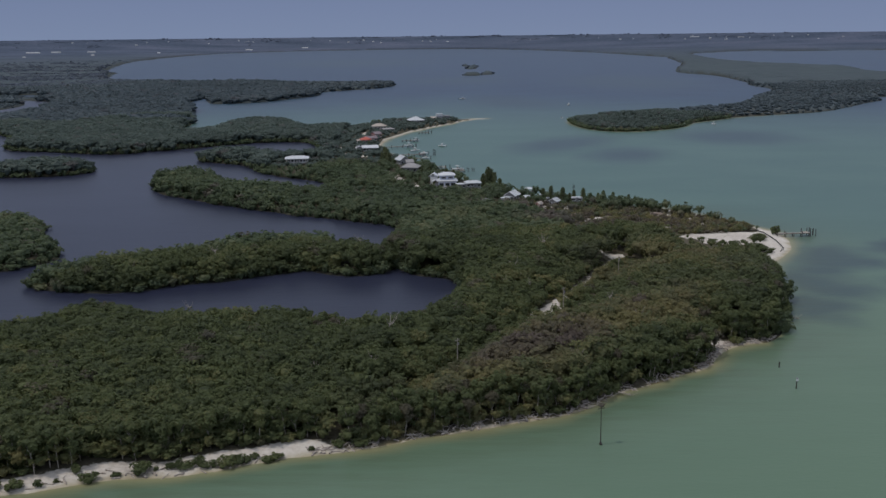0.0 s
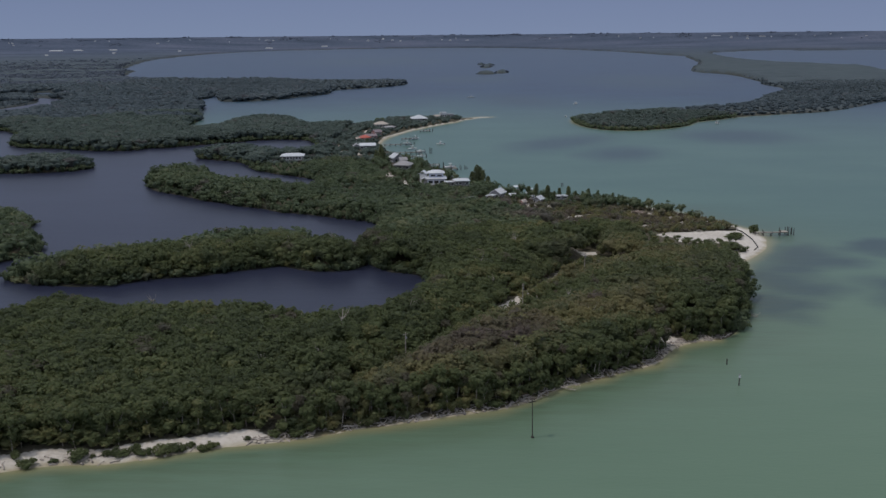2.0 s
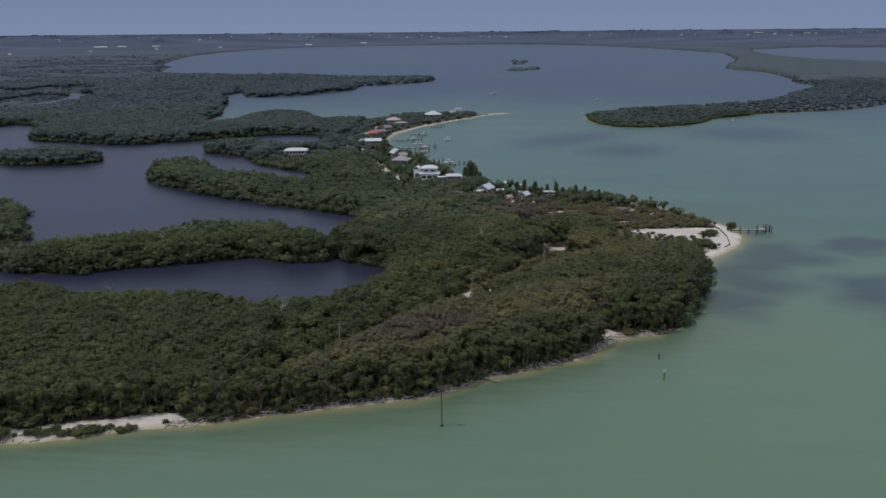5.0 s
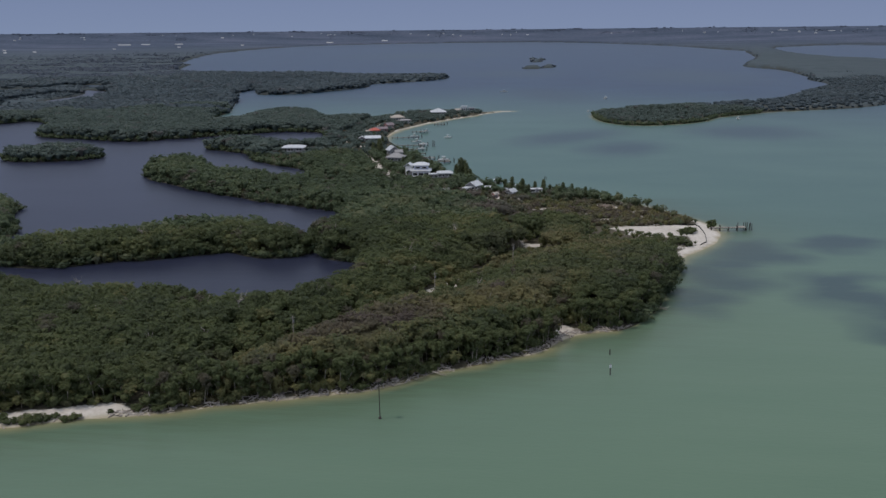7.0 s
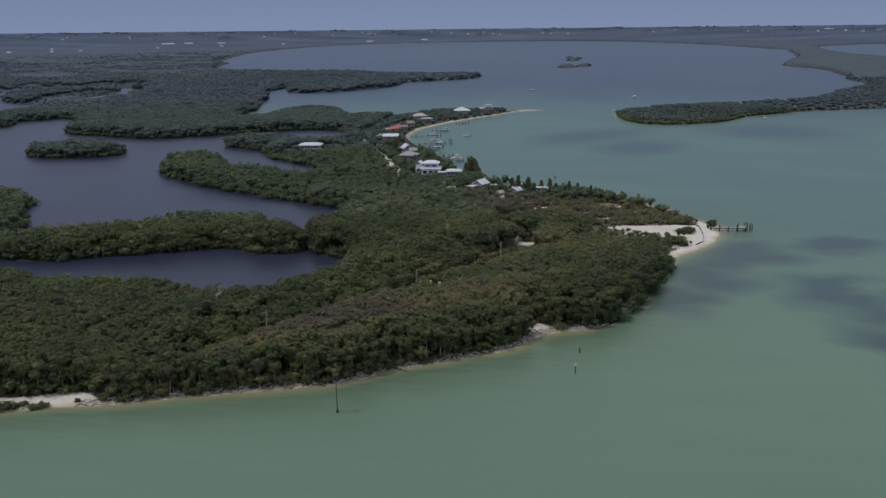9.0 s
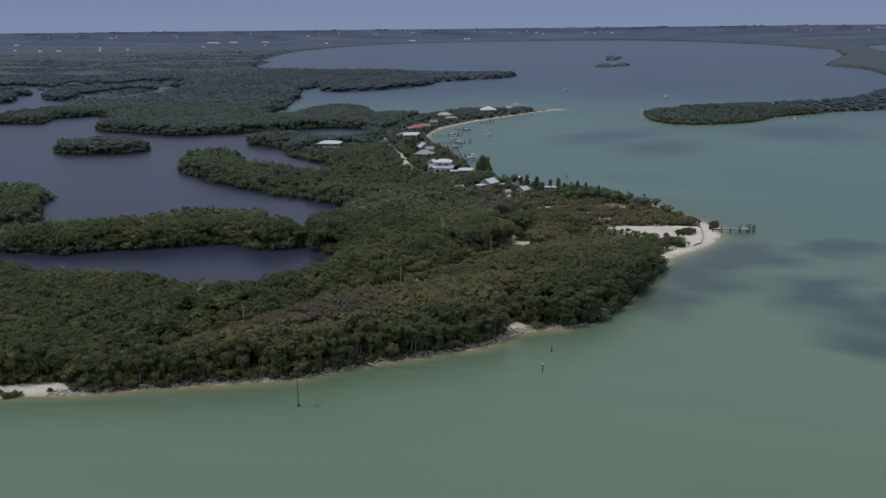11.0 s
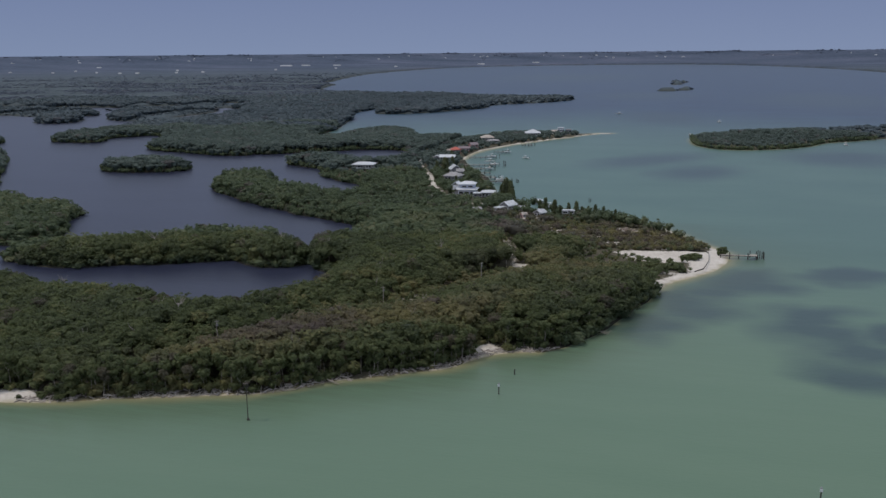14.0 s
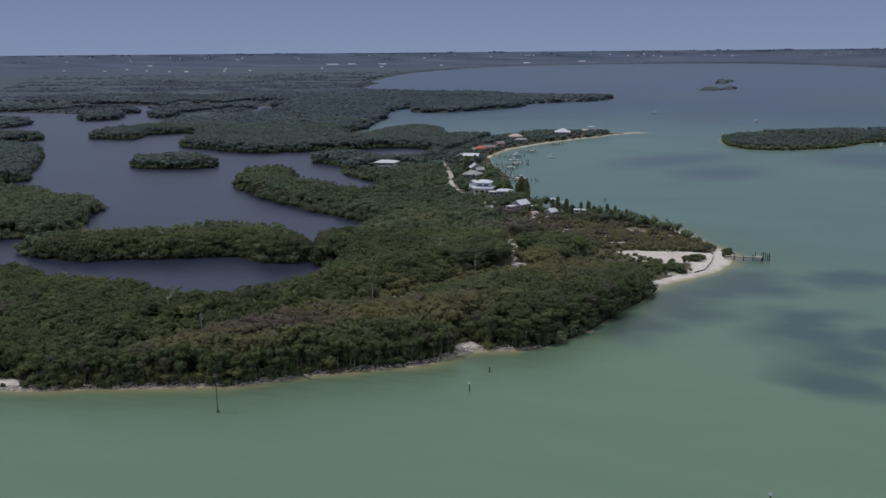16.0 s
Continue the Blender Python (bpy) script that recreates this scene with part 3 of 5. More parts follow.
def deck_of(parent, w, d, z, out, rail=WHITE):
    """A veranda all round a raised floor, with posts and rails."""
    part("deck", box(B(), 0, 0, z - 0.12, w + 2 * out, d + 2 * out, 0.2), WOOD, parent, "weathered board deck")
    a, b = w / 2 + out - 0.1, d / 2 + out - 0.1
    for y in (-b, b):
        for q in (0.5, 1.0):
            part("rail", box(B(), 0, y, z + q, 2 * a, 0.09, 0.09), rail, parent)
    for x in (-a, a):
        for q in (0.5, 1.0):
            part("rail", box(B(), x, 0, z + q, 0.09, 2 * b, 0.09), rail, parent)


def house(x, y, turn, w, d, base, wall_h, kind, roof_h, wall, roof, label, over=0.8, deck=0.0, ridge=None, wins=4, seam=0, skirt=None):
    h = empty("house", pose(x, y, 1.0, 0, 0, turn), label, "house", "houses of the shore village")
    if base > 0.6:
        for i in range(4):
            for j in range(3):
                part("stilt", box(B(), -w / 2 + w * i / 3, -d / 2 + d * j / 2, base / 2 - 0.5, 0.32, 0.32, base + 1.0), WOOD, h)
    part("wall", box(B(), 0, 0, base + wall_h / 2, w, d, wall_h, 0, 0.04), wall, h)
    if deck:
        deck_of(h, w, d, base, deck)
        for i in range(6):
            px = -w / 2 - deck + 0.15 + (w + 2 * deck - 0.3) * i / 5
            for py in (-d / 2 - deck + 0.15, d / 2 + deck - 0.15):
                part("post", box(B(), px, py, base + wall_h / 2 + 0.1, 0.16, 0.16, wall_h + 0.1), WHITE, h)
    z = base + wall_h
    if kind == "hip":
        part("roof", hip_roof(w + 2 * deck, d + 2 * deck, z, roof_h, over, w * 0.45 if ridge is None else ridge), roof, h)
    elif kind == "gable":
        part("roof", gable_roof(w + 2 * deck, d + 2 * deck, z, roof_h, over), roof, h)
        bm = B()
        v = [bm.verts.new(p) for p in ((-w / 2, -d / 2, z), (-w / 2, d / 2, z), (-w / 2, 0, z + roof_h * 0.94), (w / 2, -d / 2, z), (w / 2, d / 2, z), (w / 2, 0, z + roof_h * 0.94))]
        for f in ((0, 1, 2), (5, 4, 3), (0, 3, 4, 1), (1, 4, 5, 2), (2, 5, 3, 0)):
            bm.faces.new([v[i] for i in f])
        part("gable", bm, wall, h)
    else:
        part("roof", box(B(), 0, 0, z + 0.15, w + 2 * over, d + 2 * over, 0.3, 0, 0.06), roof, h)
    if seam:
        seams(w + 2 * deck, d + 2 * deck, z, roof_h, over, h, roof, seam)
    wall_windows(h, w, d, base + wall_h * 0.55, min(1.5, wall_h * 0.5), wins)
    part("door", box(B(), w * 0.08, -d / 2 - 0.05, base + 1.02, 0.95, 0.1, 2.0, 0, 0.02), WALL_GREY, h)
    CLEAR.append((x, y, max(w, d) * 0.5 + over * 0.5 + deck + 0.4))
    return h


CLEAR = []


def villa(x, y, turn):
    """A two-storey house with tiered roofs, a gabled tower room and a stair roof."""
    h = empty("house", pose(x, y, 1.0, 0, 0, turn), "pale blue two-storey house with tiered white metal roofs", "house", "houses of the shore village")
    part("lower_wall", box(B(), 0, 0, 1.6, 9.2, 7.6, 3.2, 0, 0.04), WALL_BLUE, h)
    part("lower_roof", hip_roof(9.2, 7.6, 3.2, 0.9, 0.9, 6.0), ROOF_WHITE, h)
    part("upper_wall", box(B(), 0, 0.4, 4.7, 7.4, 5.8, 2.4, 0, 0.04), WALL_BLUE, h)
    part("upper_roof", _moved(hip_roof(7.4, 5.8, 5.9, 1.3, 0.7, 3.6), 0, 0.4), ROOF_WHITE, h)
    part("tower_wall", box(B(), -6.6, 3.2, 2.5, 3.6, 4.4, 5.0, 0, 0.04), WHITE, h)
    part("tower_roof", _moved(gable_roof(4.4, 3.6, 5.0, 1.5, 0.5), -6.6, 3.2, 78), ROOF_WHITE, h)
    part("stair_roof", _moved(gable_roof(5.0, 3.0, 2.9, 1.0, 0.4), -5.8, -1.2, 82), ROOF_WHITE, h)
    part("stair_wall", box(B(), -5.8, -1.2, 1.4, 2.8, 4.6, 2.8, 0, 0.04), WALL_GREY, h)
    for i in range(3):
        window(h, -3.0 + 3.0 * i, -3.83, 1.5, 2.3, 1.7, 0)
    for i in range(2):
        window(h, -1.7 + 3.4 * i, -2.53, 4.8, 2.4, 0.9, 0)
    for yy in (-1.4, 1.0):
        window(h, 4.63, yy, 1.8, 1.2, 1.4, 90)
    part("veranda_rail", box(B(), 0, -4.7, 0.75, 9.4, 0.1, 0.5), WHITE, h)
    CLEAR.append((x - 1, y, 7.0))


def _moved(bm, x, y, turn=0.0):
    bmesh.ops.transform(bm, matrix=pose(x, y, 0, 0, 0, turn), verts=bm.verts)
    return bm


house(-90, 563, 6, 10.6, 7.5, 1.4, 2.6, "hip", 1.3, WHITE, ROOF_PALE, "white raised house with veranda and pale hip roof", 0.6, 1.4, 7, 6)
house(-24.7, 818, 12, 9.0, 9.0, 1.2, 2.3, "hip", 3.0, WHITE, ROOF_PALE, "white square pavilion house on stilts with pyramid roof", 1.0, 1.6, 0.3, 4)
house(-4.0, 848, 10, 5.6, 5.6, 0.3, 5.6, "flat", 0, WHITE, ROOF_PALE, "white two-storey box house with flat roof", 0.2, 0, None, 3)
house(2.6, 850, 10, 5.4, 5, 0.3, 3.8, "flat", 0, WALL_GREY, ROOF_GREY, "dark grey flat-roofed house beside the white one", 0.3, 0, None, 2)
house(-9.8, 846.5, 10, 4.4, 4, 0.3, 2.4, "gable", 1.1, WALL_CREAM, ROOF_TAN, "low tan-roofed annex beside the white box house", 0.4, 0, None, 2)
house(-53, 760.5, 20, 9.6, 7.4, 1.4, 2.6, "hip", 2.0, WALL_CREAM, ROOF_TAN, "tan house with wide shingled hip roof", 0.9, 0, 4, 4)
house(-44.8, 747.5, 20, 7.4, 5.4, 0.4, 2.4, "hip", 0.9, WALL_GREY, ROOF_GREY, "grey raised beach house with open porch", 0.5, 0.6, 4, 4)
house(-57.0, 670, 25, 6.6, 6.0, 0.6, 2.4, "hip", 1.7, WALL_PINK, ROOF_RED, "low house with red metal roof", 0.5, 0, 2, 3)
house(-54.4, 684, 25, 8.2, 6, 0.5, 2.3, "gable", 1.2, WALL_PINK, ROOF_DUSK, "pink house with grey gable roof", 0.5, 0, None, 3)
house(-51.6, 704, 40, 5.8, 5.4, 1.2, 2.4, "gable", 1.5, WALL_PINK, ROOF_DUSK, "dark pink raised cottage with grey roof", 0.5, 0, None, 3)
house(-50, 621.5, 10, 9.6, 7.4, 0.8, 2.4, "gable", 1.3, WALL_GREY, ROOF_WHITE, "long house under a low white metal roof", 0.8, 0, None, 5, 12)
house(-57.2, 620.5, 100, 4.2, 4.0, 0.8, 2.2, "gable", 1.2, WALL_GREY, ROOF_WHITE, "white-roofed gabled wing of the long house", 0.5, 0, None, 2, 5)
house(-24.8, 546, -64, 6.6, 5.6, 2.0, 2.6, "gable", 2.3, WALL_GREY, ROOF_WHITE, "raised cottage with steep white metal roof", 0.6, 0, None, 3, 8)
house(-20.8, 543, 20, 4.4, 4.2, 1.2, 2.4, "gable", 1.4, WALL_GREY, ROOF_GREY, "dark grey annex beside the steep-roofed cottage", 0.4, 0, None, 2)
house(-19, 520.8, -10, 8.2, 7, 1.2, 2.6, "hip", 2.1, WALL_GREY, ROOF_GREY, "grey house with shingled hip roof", 1.0, 0, 3, 4)
villa(1.2, 474.5, 4)
house(8.4, 467.5, 6, 4.6, 3.0, 0.2, 2.0, "flat", 0, WALL_GREY, ROOF_WHITE, "low flat white-roofed porch by the blue house", 0.4, 0, None, 2)
house(14.4, 467, 8, 7, 5.5, 0.8, 2.2, "hip", 0.9, WALL_GREY, ROOF_PALE, "grey bungalow with low pale hip roof", 0.7, 0, 5, 4)
house(32, 431.6, 62, 6.2, 5.0, 0.4, 2.2, "gable", 1.8, WALL_GREY, ROOF_WHITE, "small grey cottage with bright white gable roof", 0.5, 0, None, 3, 8)
house(28.6, 427.0, 62, 4.6, 3.0, 0.2, 1.8, "flat", 0, WALL_GREY, ROOF_PALE, "low lean-to shed against the grey cottage", 0.3, 0, None, 2)
house(50, 415.8, 58, 4.0, 3.6, 0.3, 2.0, "gable", 1.2, WALL_GREY, ROOF_PALE, "small cottage with pale blue-white metal roof", 0.5, 0, None, 2, 6)
house(61.4, 427, 5, 5.6, 2.4, 0.2, 1.5, "flat", 0, WHITE, ROOF_WHITE, "white flat-roofed shed among the scrub", 0.3, 0, None, 2)
house(18.9, 420.8, 30, 3.6, 3, 0.2, 1.6, "gable", 0.9, WALL_GREY, ROOF_GREY, "weathered grey garden shed in the trees", 0.4, 0, None, 2)
house(42.8, 412.9, 40, 2.4, 2.2, 0.2, 1.4, "gable", 0.8, WALL_PINK, ROOF_TAN, "tiny tan hut in the brown scrub", 0.3, 0, None, 1)
house(38.6, 430.5, 12, 3.0, 2.4, 0.2, 1.4, "gable", 0.7, WALL_CREAM, ROOF_WHITE, "tiny white-roofed outbuilding in the scrub", 0.3, 0, None, 2)
house(47.9, 428, 25, 2.4, 2.0, 0.2, 1.2, "flat", 0, WALL_CREAM, ROOF_PALE, "small pale storage box in the scrub", 0.2, 0, None, 1)
house(-61.5, 669, 15, 3.2, 3, 0.3, 2.0, "gable", 0.9, WALL_CREAM, ROOF_TAN, "small cream outbuilding beside the red roof", 0.4, 0, None, 2)
for cx, cy, r in ((-86, 553, 4.5), (2, 463, 3.5), (13, 459, 3.5), (31, 423, 3.5), (27, 421, 3), (-23, 535, 3.5), (-40, 578, 5), (-21, 486, 4.5), (92, 392, 9), (-45, 611, 4), (-15, 510, 3.5), (60, 376, 4), (43, 407, 3), (50, 408, 3.5), (62, 421, 3)):
    CLEAR.append((cx, cy, r))


def boat_shed(x, y):
    """A low roofed boat lift on piles."""
    h = empty("boathouse", pose(x, y, 0), "low white-roofed boathouse on piles over shallow water", "boathouse")
    for a, b in ((-1.7, -1.3), (1.7, -1.3), (1.7, 1.3), (-1.7, 1.3)):
        part("piling", rod(B(), (a, b, -1.5), (a, b, 2.2), 0.14, 0.13), PILE, h)
    part("floor", box(B(), 0, 0, 0.8, 4, 3, 0.18), WOOD, h)
    part("roof", hip_roof(3.6, 2.6, 2.1, 0.6, 0.3, 1.6, 0.14), ROOF_WHITE, h)


boat_shed(42.2, 457.5)


# ---- docks, boats, marks ----
def dock(x, y, turn, length, width, label, spur=0.0, tall=1.2):
    d = empty("dock", pose(x, y, 0, 0, 0, turn), label, "dock", "docks of the bay")
    part("deck", box(B(), length / 2, 0, tall, length, width, 0.1, 0, 0.02), WOOD, d)
    for s in (-1, 1):
        part("beam", box(B(), length / 2, s * width * 0.36, tall - 0.16, length, 0.14, 0.22), PILE, d)
    k = max(3, int(length / 3.2))
    for i in range(k + 1):
        for s in (-1, 1):
            part("piling", rod(B(), (length * i / k, s * width * 0.5, -1.6), (length * i / k, s * width * 0.5, tall + (0.9 if i % 2 else 0.25)), 0.15, 0.13), PILE, d)
    if spur:
        part("landing", box(B(), length - 1.2, spur / 2, tall - 0.05, 2.4, abs(spur), 0.16), WOOD, d)
        for a, b in ((length - 2.3, spur), (length - 0.1, spur), (length + 2.4, spur * 0.9), (length + 2.4, 0.2)):
            part("piling", rod(B(), (a, b, -1.6), (a, b, tall + 1.4), 0.16, 0.14), PILE, d)
    return d


dock(-40.5, 648, 12, 19, 1.5, "weathered wooden dock with a boat lift at its end", 4)
dock(-34, 602, 12, 22, 1.5, "long grey wooden dock on dark piles", 4)
dock(-27, 585, -3, 16, 1.4, "narrow grey wooden dock on dark piles", 3.5)
dock(-21, 564, 4, 14, 1.4, "short grey wooden dock on dark piles")
dock(-13, 546.6, -3, 14, 1.4, "short weathered dock beside the grey house", -3)
dock(-2, 527, 12, 14, 1.5, "weathered dock with a lift beside low trees", 4)
dock(-31, 686, 12, 9, 1.4, "short dock with a dark boathouse by the sand", 3)
dock(-20, 742, 14, 8, 1.3, "short dark dock off the sandy spit", 2)
dock(128.5, 350.0, 3, 13, 1.3, "weathered dock that runs out from the sandy point", 2.6, 1.4)


def loose_piles(x, y, n, label, tall=2.4):
    h = empty("mooring_piles", pose(x, y, 0), label, "mooring piles")
    for i in range(n):
        part("piling", rod(B(), (0.7 * i, 0.5 * (i % 2), -1.6), (0.72 * i, 0.5 * (i % 2), tall - 0.3 * (i % 3)), 0.17, 0.15), PILE, h)


loose_piles(-7.2, 607.3, 3, "cluster of dark mooring piles in the bay", 4.2)
loose_piles(16, 533, 3, "three dark mooring piles beside the dock")
loose_piles(141.8, 352.4, 3, "dark piles at the end of the point's dock", 3.2)
loose_piles(-14, 596, 2, "pair of dark mooring piles between docks", 2.8)
loose_piles(66, 470, 2, "two thin stakes standing in the shallow bay", 2.0)


def boat(x, y, turn, length, z, label, top=True):
    b = empty("boat", pose(x, y, z, 0, 0, turn), label, "boat", "boats on the bay")
    w = length * 0.17
    bm = B()
    rings = []
    for q, half, keel in ((-0.5, 0.9, -0.15), (-0.2, 1.0, -0.25), (0.15, 0.95, -0.25), (0.36, 0.6, -0.15), (0.5, 0.05, 0.3)):
        rings.append([bm.verts.new((q * length, s * half * w * k, h)) for s, k, h in ((-1, 1, 0.75), (-1, 0.75, 0.1), (0, 0, keel), (1, 0.75, 0.1), (1, 1, 0.75))])
    for r, s in zip(rings, rings[1:]):
        for i in range(4):
            bm.faces.new((r[i], r[i + 1], s[i + 1], s[i]))
        bm.faces.new((r[4], r[0], s[0], s[4]))
    bm.faces.new(rings[0])
    bmesh.ops.recalc_face_normals(bm, faces=bm.faces)
    part("hull", bm, WHITE, b)
    part("console", box(B(), 0.02 * length, 0, 1.15, length * 0.16, w * 0.8, 0.8, 0, 0.08), WALL_CREAM, b)
    part("motor", box(B(), -0.53 * length, 0, 0.75, 0.35, 0.4, 0.9, 0, 0.08), BLACK_CLOTH, b, "black outboard motor")
    if top:
        part("canopy", box(B(), 0, 0, 2.3, length * 0.3, w * 1.6, 0.1, 0, 0.03), WHITE, b, "white sun top")
        for s in (-1, 1):
            for q in (-0.1, 0.1):
                part("post", rod(B(), (q * length, s * w * 0.6, 0.8), (q * length, s * w * 0.6, 2.3), 0.04, 0.04, 5), WALL_GREY, b)


boat(-1.5, 657, 160, 6, 0, "white motorboat with a sun top moored in the bay")
boat(-25, 651, 20, 6.5, 1.3, "white boat hanging on a lift by the dock")
boat(-19.5, 621, 25, 7, 1.3, "white boat on a lift at the long dock")
boat(-11.6, 583.5, 10, 5.5, 1.2, "white boat on a lift between two docks", False)
boat(7.6, 531, 20, 7, 1.5, "white boat lifted high beside the dock")
boat(-21, 688.5, 30, 6, 0.8, "dark-shaded boat by the short dock")
boat(-13.5, 608, 15, 6, 1.1, "small white boat on a lift at the dock end", False)
boat(231, 796, 100, 7, 0, "white motorboat lying off the wooded point")
boat(138, 1030, 60, 8, 0, "small white boat on the open bay")
boat(23, 1145, 10, 9, 0, "white boat far out on the bay")
boat(110, 868, 80, 5, 0, "small white sailing boat hull off the island", False)
boat(49, 450, 15, 6, 0, "white boat behind the trees at the shore")


def channel_mark(x, y, tall, label):
    c = empty("channel_marker", pose(x, y, 0), label, "channel marker", "marks in the shallow water")
    part("pole", rod(B(), (0, 0, -1.5), (0.05, 0, tall), 0.14, 0.12), PILE, c)
    part("collar", rod(B(), (0.05, 0, tall - 0.02), (0.05, 0, tall + 0.2), 0.24, 0.1), WALL_GREY, c)
    part("board", box(B(), 0.04, -0.26, tall - 0.35, 0.55, 0.06, 0.55, 0, 0.02), WHITE, c, "white square day board")


channel_mark(78, 194, 2.5, "dark pile with a white board in green shallows")
channel_mark(142, 158, 2.4, "short pile with a pale board in open water")
loose_piles(79, 207.5, 1, "thin bare stake in green shallows", 1.4)


def nest_pole(x, y):
    """A tall pole with a nest platform."""
    c = empty("nest_pole", pose(x, y, 0), "tall dark pole with a small nest platform, standing in shallow water", "pole")
    part("pole", rod(B(), (0, 0, -1.5), (-0.1, 0, 8.0), 0.12, 0.08, 9), PILE, c)
    part("footing", rod(B(), (0, 0, -1.0), (0, 0, 0.35), 0.38, 0.3, 9), PILE, c)
    part("crossarm", box(B(), -0.1, 0, 7.5, 1.5, 0.12, 0.14, 20), PILE, c)
    part("platform", box(B(), -0.1, 0, 8.05, 0.9, 0.9, 0.1, 20), PILE, c)
    rng = random.Random(5)
    bm = B()
    for i in range(60):
        a, r = rng.uniform(0, 6.28), rng.uniform(0.1, 0.6)
        p = Vector((-0.1 + r * math.cos(a), r * math.sin(a), 8.12 + rng.uniform(0, 0.35)))
        q = p + Vector((rng.uniform(-.5, .5), rng.uniform(-.5, .5), rng.uniform(-.08, .14)))
        rod(bm, p, q, 0.03, 0.02, 4)
    part("nest", bm, BARK_DARK, c, "loose nest of sticks")


nest_pole(29.8, 166.3)


def utility_pole(x, y, tall, label):
    c = empty("utility_pole", pose(x, y, 0.8), label, "utility pole", "poles along the woods road")
    part("pole", rod(B(), (0, 0, -0.5), (0, 0, tall), 0.13, 0.09), BARK, c)
    part("crossarm", box(B(), 0, 0, tall - 0.5, 1.1, 0.09, 0.1, 35), WOOD, c)
    for s in (-1, 1):
        part("insulator", rod(B(), (s * 0.42, s * 0.29, tall - 0.45), (s * 0.42, s * 0.29, tall - 0.25), 0.06, 0.05, 6), WALL_GREY, c)
    part("transformer", rod(B(), (0.24, 0, tall - 1.6), (0.24, 0, tall - 1.0), 0.14, 0.14, 8), WALL_GREY, c)


for px, py, ph in ((2.6, 203, 8.8), (32.6, 246, 8.8), (54, 279.5, 9.6)):
    utility_pole(px, py, ph, "grey wooden utility pole rising out of the woods")


def silt_fence(name, pts, label):
    """Black fabric on stakes round the cleared lot."""
    f = empty(name, pose(0, 0, 0), label, "fence")
    for (ax, ay), (bx, by) in zip(pts, pts[1:]):
        n = max(2, int(math.hypot(bx - ax, by - ay) / 2.5))
        L, a = math.hypot(bx - ax, by - ay), math.degrees(math.atan2(by - ay, bx - ax))
        part("fabric", box(B(), (ax + bx) / 2, (ay + by) / 2, 1.2, L + 0.1, 0.05, 0.42, a), BLACK_CLOTH, f)
        for i in range(n):
            t = i / n
            part("stake", box(B(), ax + (bx - ax) * t, ay + (by - ay) * t, 1.1, 0.07, 0.07, 1.2), WOOD, f)


silt_fence("silt_fence", [(91, 352.5), (97, 352.6), (102, 353), (107, 353.2), (111, 354), (118, 355.5), (123, 356.5), (124.3, 353), (124.4, 346), (124.2, 339), (123.2, 331), (122.5, 326), (119.5, 321)], "low black fabric silt fence round the sandy lot")


def brush_pile(x, y, rx, ry, tall, turn, seed):
    """A heap of cleared branches and planks."""
    rng = random.Random(seed)
    s_ = float(land(np.array([x]), np.array([y]))[0])
    z = float(ground_z(np.array(x), np.array(y), np.array(s_)))
    c = empty("brush_pile", pose(x, y, z, 0, 0, turn), "heap of cleared pale pinkish branches on bare sand", "brush pile", "brush piles on the cleared land")
    bm = B()
    for i in range(110):
        u, v = rng.gauss(0, .42), rng.gauss(0, .42)
        top = tall * max(0.0, 1 - u * u - v * v) * rng.uniform(.1, 1)
        a, L = rng.uniform(0, 6.283), rng.uniform(.8, 2.6)
        p = Vector((u * rx, v * ry, top))
        d = Vector((math.cos(a) * L / 2, math.sin(a) * L / 2, rng.uniform(-.15, .3)))
        rod(bm, p - d, p + d, rng.uniform(.05, .13), rng.uniform(.03, .07), 5)
    part("branches", bm, BRUSH, c)
    mound = B()
    bmesh.ops.create_icosphere(mound, subdivisions=2, radius=1, matrix=Matrix.Diagonal((rx * .7, ry * .7, tall * .55, 1)))
    for v in mound.verts:
        v.co *= 0.8 + 0.4 * noise.noise(v.co * 0.9 + Vector((seed, 0, 0)))
    part("mound", mound, BRUSH, c)


for _k, _row in enumerate(((100, 386, 6.0, 2.6, 1.3, 5), (92, 391.5, 4.5, 2.0, 1.1, -30), (105.5, 378.5, 4.0, 2.0, .9, -20), (58, 391, 4.6, 1.8, 1.1, 8), (54, 388.5, 3.6, 1.6, 1.2, -12), (70, 384.5, 3.6, 1.6, .8, 0))):
    brush_pile(*_row, 900 + _k)


# ---- far coast ----
def far_building(x, y, w, d, h, roof, label):
    fx, fy, fz = (float(v) for v in warp(np.array(x, float), np.array(y, float), np.array(4.0)))
    k = math.hypot(fx - 68, fy) / math.hypot(x - 68, y)
    b = empty("building", pose(fx, fy, fz), label, "building", "buildings on the far coast")
    part("wall", box(B(), 0, 0, h * k / 2, w * k, d * k, h * k), FARWHITE, b)
    part("roof", gable_roof(w * k, d * k, h * k, 2.4 * k, 1.0 * k), roof, b)


FAR_BUILDINGS = [(3225, 12600, 190, 60), (3266, 10700, 110, 50), (-2018, 4625, 105, 40), (-1945, 4718, 70, 40), (-1760, 4700, 60, 30), (-1014, 4890, 55, 30), (-813, 5450, 55, 30), (-1941, 3008, 16, 10),
                 (-1867, 3006, 24, 12), (-1754, 3084, 14, 10), (-2947, 4312, 40, 20), (-2581, 3203, 16, 10), (-2300, 3100, 14, 9), (-1700, 3180, 16, 10), (-2120, 3120, 14, 9), (-2420, 3400, 16, 10),
                 (-1600, 3600, 14, 9), (-1450, 3900, 18, 10), (-2000, 3500, 15, 9), (-1300, 4300, 20, 12)]
